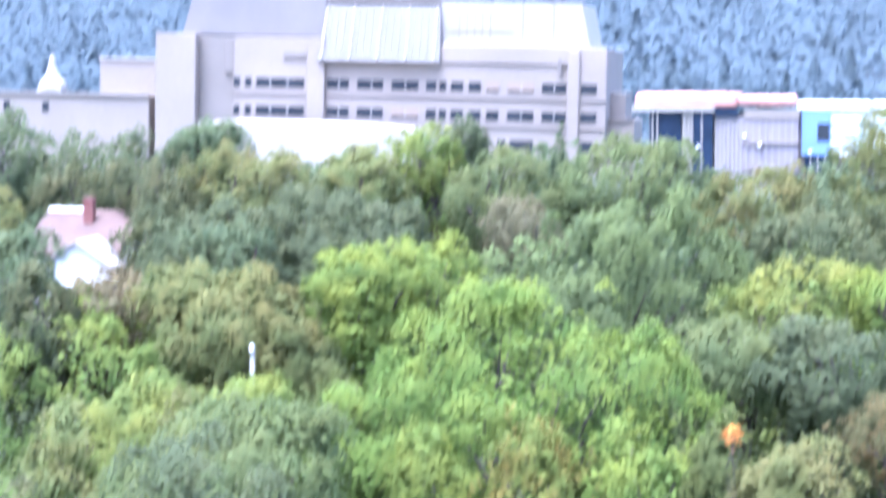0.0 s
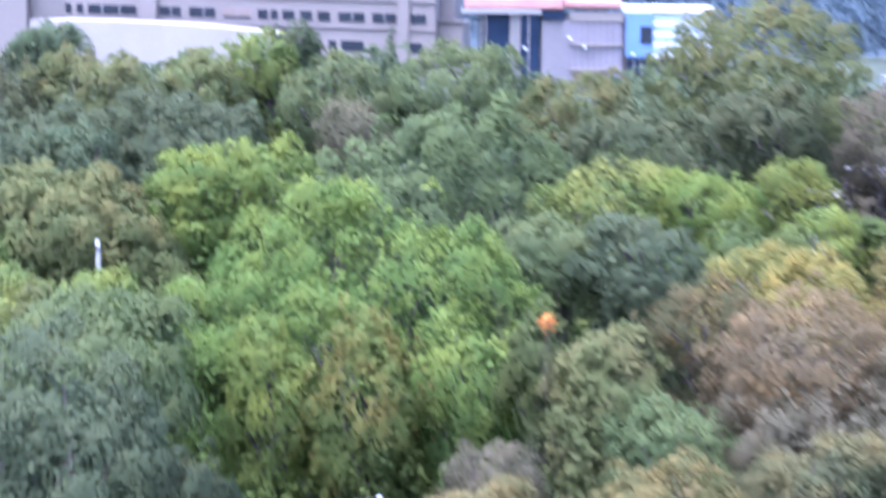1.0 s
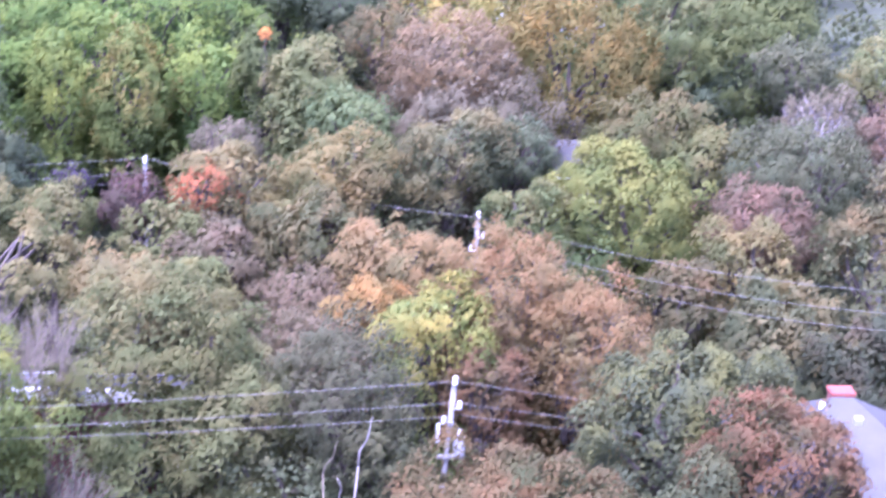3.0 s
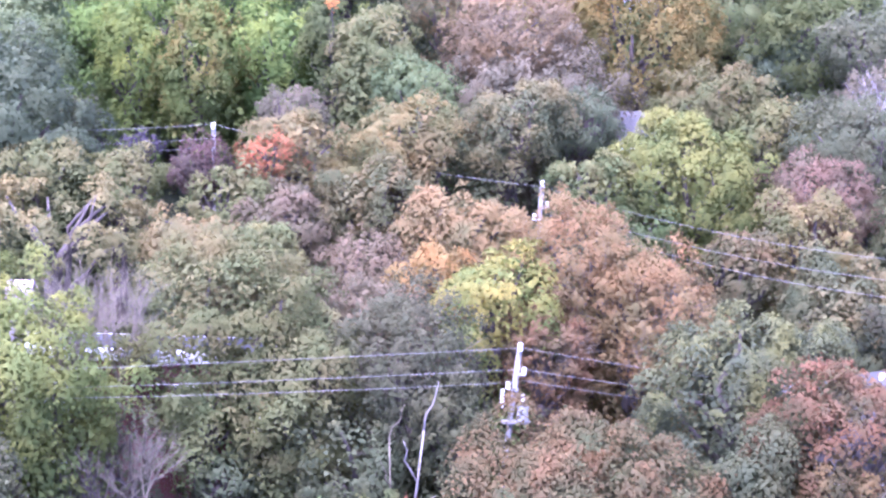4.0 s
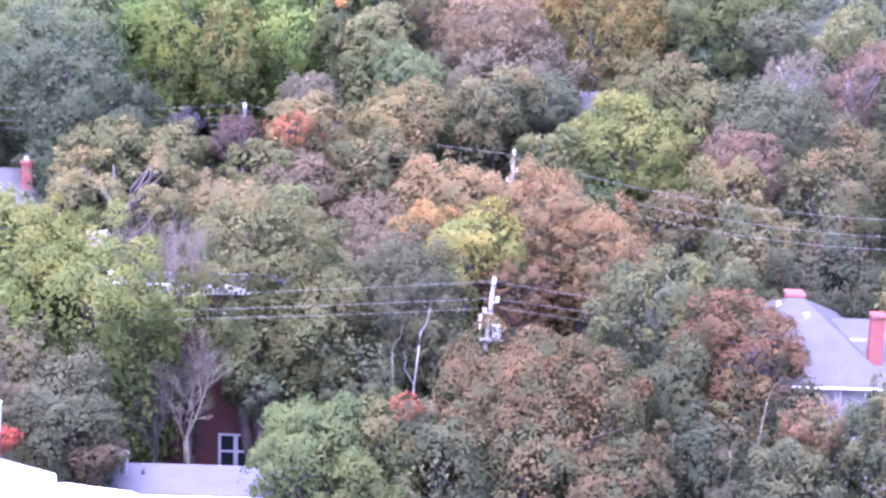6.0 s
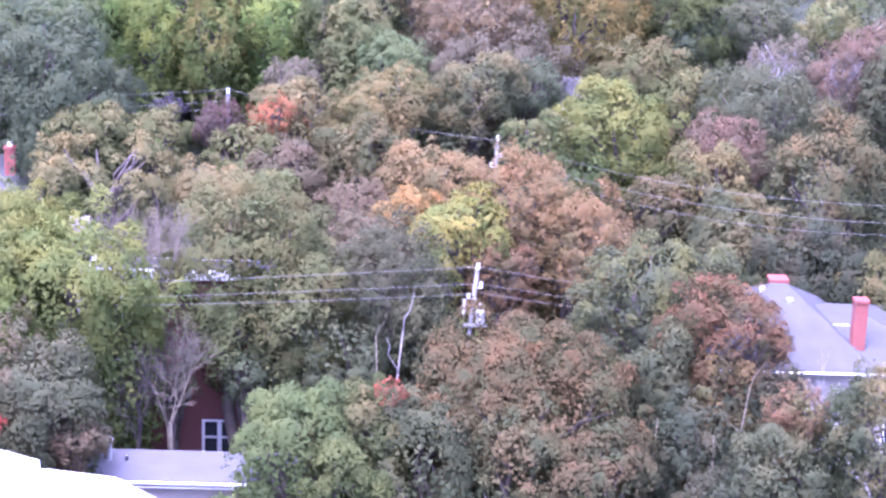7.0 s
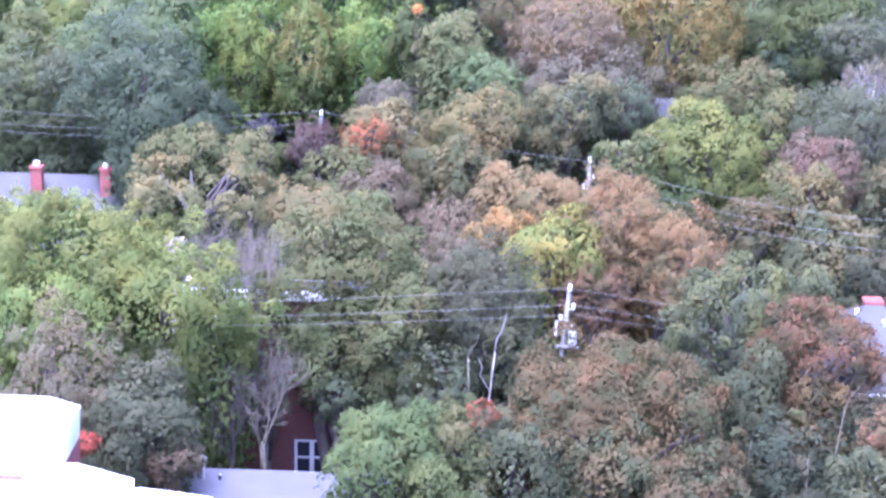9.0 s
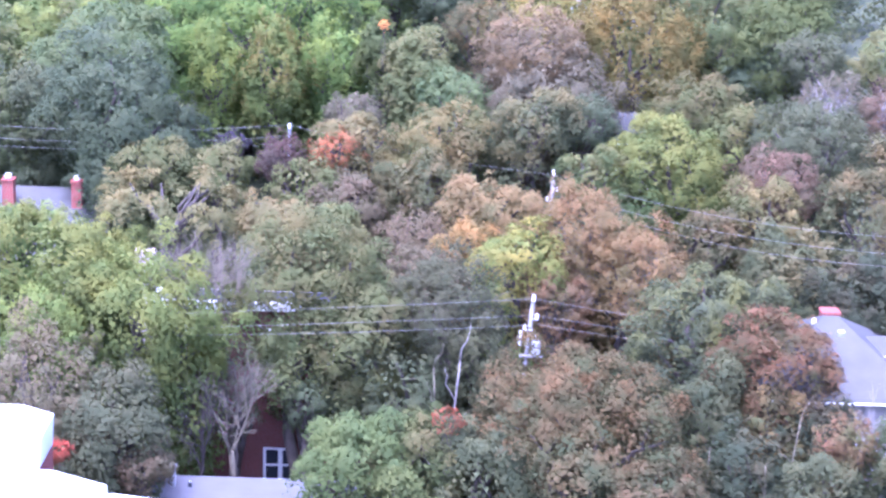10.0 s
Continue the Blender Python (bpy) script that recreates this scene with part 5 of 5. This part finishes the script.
def white_house():
    root = thing("house", (0, 0, 0), "white house with pale roofs and a pinkish upper storey", "house")
    part("wall", box(5.4, 13.4, 150.2, 158, 9, 16.9, 0.02), WHITE_PAINT, root)
    part("roof", box(5.0, 9.6, 149.9, 158.3, 16.9, 17.5, 0.05), PALE_PANEL, root)
    part("upper_storey", box(7.6, 10.1, 151.5, 156, 17.5, 18.75, 0.03), PINK_PANEL, root, "pale pink upper storey")
    part("upper_roof", box(7.5, 10.2, 151.3, 156.2, 18.75, 18.9, 0.02), PALE_PANEL, root)
    part("chimney", box(8.3, 8.85, 152.5, 153.0, 18.9, 19.5, 0.05), WHITE_PAINT, root)
    part("chimney", box(10.7, 11.0, 151.0, 151.3, 17.2, 17.75, 0.03), WHITE_PAINT, root)
    part("side_roof", box(9.7, 13.2, 149.7, 156, 16.9, 17.25, 0.05), WHITE_ROOF, root, "low white roof")
    part("side_wall", box(11.6, 13.1, 150.0, 155, 17.25, 17.8, 0.05), PALE_PANEL, root)
    house_window(root, 10.6, 150.2, 14.8, 1.0, 1.1)
    house_window(root, 12.2, 150.2, 14.8, 1.0, 1.1)
    settle(root, (9.4, 154.0, 10.5), 1.0, (-0.3, 0, -0.2))


def long_white_hall():
    root = thing("long_white_building", (0, 0, 0), "long white building with a window band behind the trees", "building")
    part("wall", box(17.0, 32.0, 230, 244, 10, 18.6, 0.05), WHITE_PAINT, root)
    part("window_band", box(17.6, 30.4, 229.85, 230.0, 18.62, 19.6, 0.02), BLUE_GLASS, root)
    part("upper_wall", box(17.2, 30.6, 230, 244, 18.6, 22.5, 0.05), PALE_PANEL, root)
    part("pier", box(22.4, 26.0, 229.6, 230, 16, 20.5, 0.04), WHITE_PAINT, root)
    part("corner", box(30.6, 32.4, 229.4, 244, 14, 18.9, 0.05), WHITE_PAINT, root)
    settle(root, (24.5, 237.0, 13.5), 0.9, (3.9, 23.7, -0.4))


MAROON = plain_material("maroon_shingle", (0.085, 0.03, 0.038), 0.85, 0.25, 1.0, bump=0.3)
PALE_WALL = plain_material("pale_pink_wall", (0.335, 0.30, 0.268), 0.8, 0.08, 0.5)
PINK_ROOF = plain_material("pale_pink_roof", (0.40, 0.30, 0.31), 0.8, 0.12, 1.0)
grey_roofed_house()
maroon_roofed_house()
brick_building()
low_annex()
white_roofed_block()
twin_chimney_house()
small_roofs()
red_roofed_house()
white_house()
long_white_hall()


# ---- poles and wires ----
def utility_pole(x, y, top, lean, label, fittings=True, gear=False):
    z0 = ground_z(x, y) - 0.3
    root = thing("utility_pole", (x - lean * (top - z0), y, z0), label, "utility pole", "utility poles")
    verts, faces = [], []
    high = top - z0
    tube_into(verts, faces, [(lean * high * f, 0, high * f) for f in (0, 0.3, 0.6, 0.85, 1.0)], (0.13, 0.12, 0.11, 0.10, 0.09), 10)
    o = new("pole", mesh_of("pole", verts, faces, POLE_WOOD, True))
    o.parent = root

    def can(name, dx, dz, r, h, mat, label=""):
        bm = bmesh.new()
        bmesh.ops.create_cone(bm, cap_ends=True, segments=14, radius1=r, radius2=r * 0.92, depth=h, matrix=Matrix.Translation((lean * (high + dz) + dx, -0.12, high + dz)))
        return part(name, bm, mat, root, label)

    can("top_insulator", 0.0, 0.12, 0.09, 0.25, WHITE_PAINT)
    if fittings:
        for dx, dz in ((0.24, -0.78), (-0.24, -1.32)):
            part("bracket", box(lean * high + min(0, dx), lean * high + max(0, dx), -0.16, -0.08, high + dz - 0.12, high + dz - 0.05), STEEL, root)
            can("insulator", dx, dz + 0.05, 0.08, 0.22, WHITE_PAINT)
    if gear:
        can("transformer", 0.38, -2.2, 0.21, 0.58, STEEL, "pale grey transformer can")
        can("bushing", 0.34, -1.75, 0.06, 0.26, WHITE_PAINT)
        can("fuse_cutout", -0.38, -1.75, 0.065, 0.65, WHITE_PAINT)
        part("crossarm", box(lean * high - 0.55, lean * high + 0.5, -0.2, -0.1, high - 2.65, high - 2.53, 0.01), POLE_WOOD, root)
    return root


def wire(a, b, sag, label="thin overhead wire between poles"):
    a, b = Vector(a), Vector(b)
    verts, faces = [], []
    pts = [a.lerp(b, k / 18) - Vector((0, 0, sag * 4 * (k / 18) * (1 - k / 18))) for k in range(19)]
    tube_into(verts, faces, pts, [0.0068] * 19, 4)
    tagged(new("overhead_wire", mesh_of("overhead_wire", verts, faces, WIRE)), label, "wire", "overhead wires")


utility_pole(1.43, 87.1, 9.38, 0.085, "weathered utility pole with transformer can and insulators", True, True)
utility_pole(2.82, 102.9, 11.3, 0.02, "pale utility pole with insulators among the trees", True)
utility_pole(-11.2, 107.5, 12.3, 0.0, "pale utility pole top among purple and red trees", False)
utility_pole(-25.0, 127.6, 17.4, 0.02, "pale thin pole standing among the trees", False)
wire((1.42, 87.0, 9.46), (-13.86, 82.5, 9.70), 0.03)
wire((1.45, 87.0, 8.70), (-13.91, 82.5, 9.07), 0.05)
wire((1.47, 87.0, 8.24), (-13.91, 82.5, 8.73), 0.08)
wire((1.50, 87.0, 9.47), (16.0, 93.0, 6.1), 0.2)
wire((1.53, 87.0, 8.70), (16.0, 93.0, 5.4), 0.15)
wire((1.53, 87.0, 8.30), (16.0, 93.0, 4.9), 0.15)
wire((2.86, 102.8, 11.31), (-11.2, 107.4, 12.5), 0.3)
wire((-11.2, 107.4, 12.5), (-34.0, 101.0, 14.1), 0.7)
wire((-11.1, 107.4, 11.9), (-34.0, 101.0, 13.4), 0.7)
wire((-11.1, 107.4, 11.5), (-34.0, 101.0, 13.0), 0.7)
wire((2.86, 102.8, 11.31), (19.35, 84.0, 13.58), 0.73)
wire((3.02, 102.8, 10.45), (19.43, 84.0, 12.80), 0.69)
wire((3.04, 102.8, 10.16), (19.47, 84.0, 12.31), 0.92)
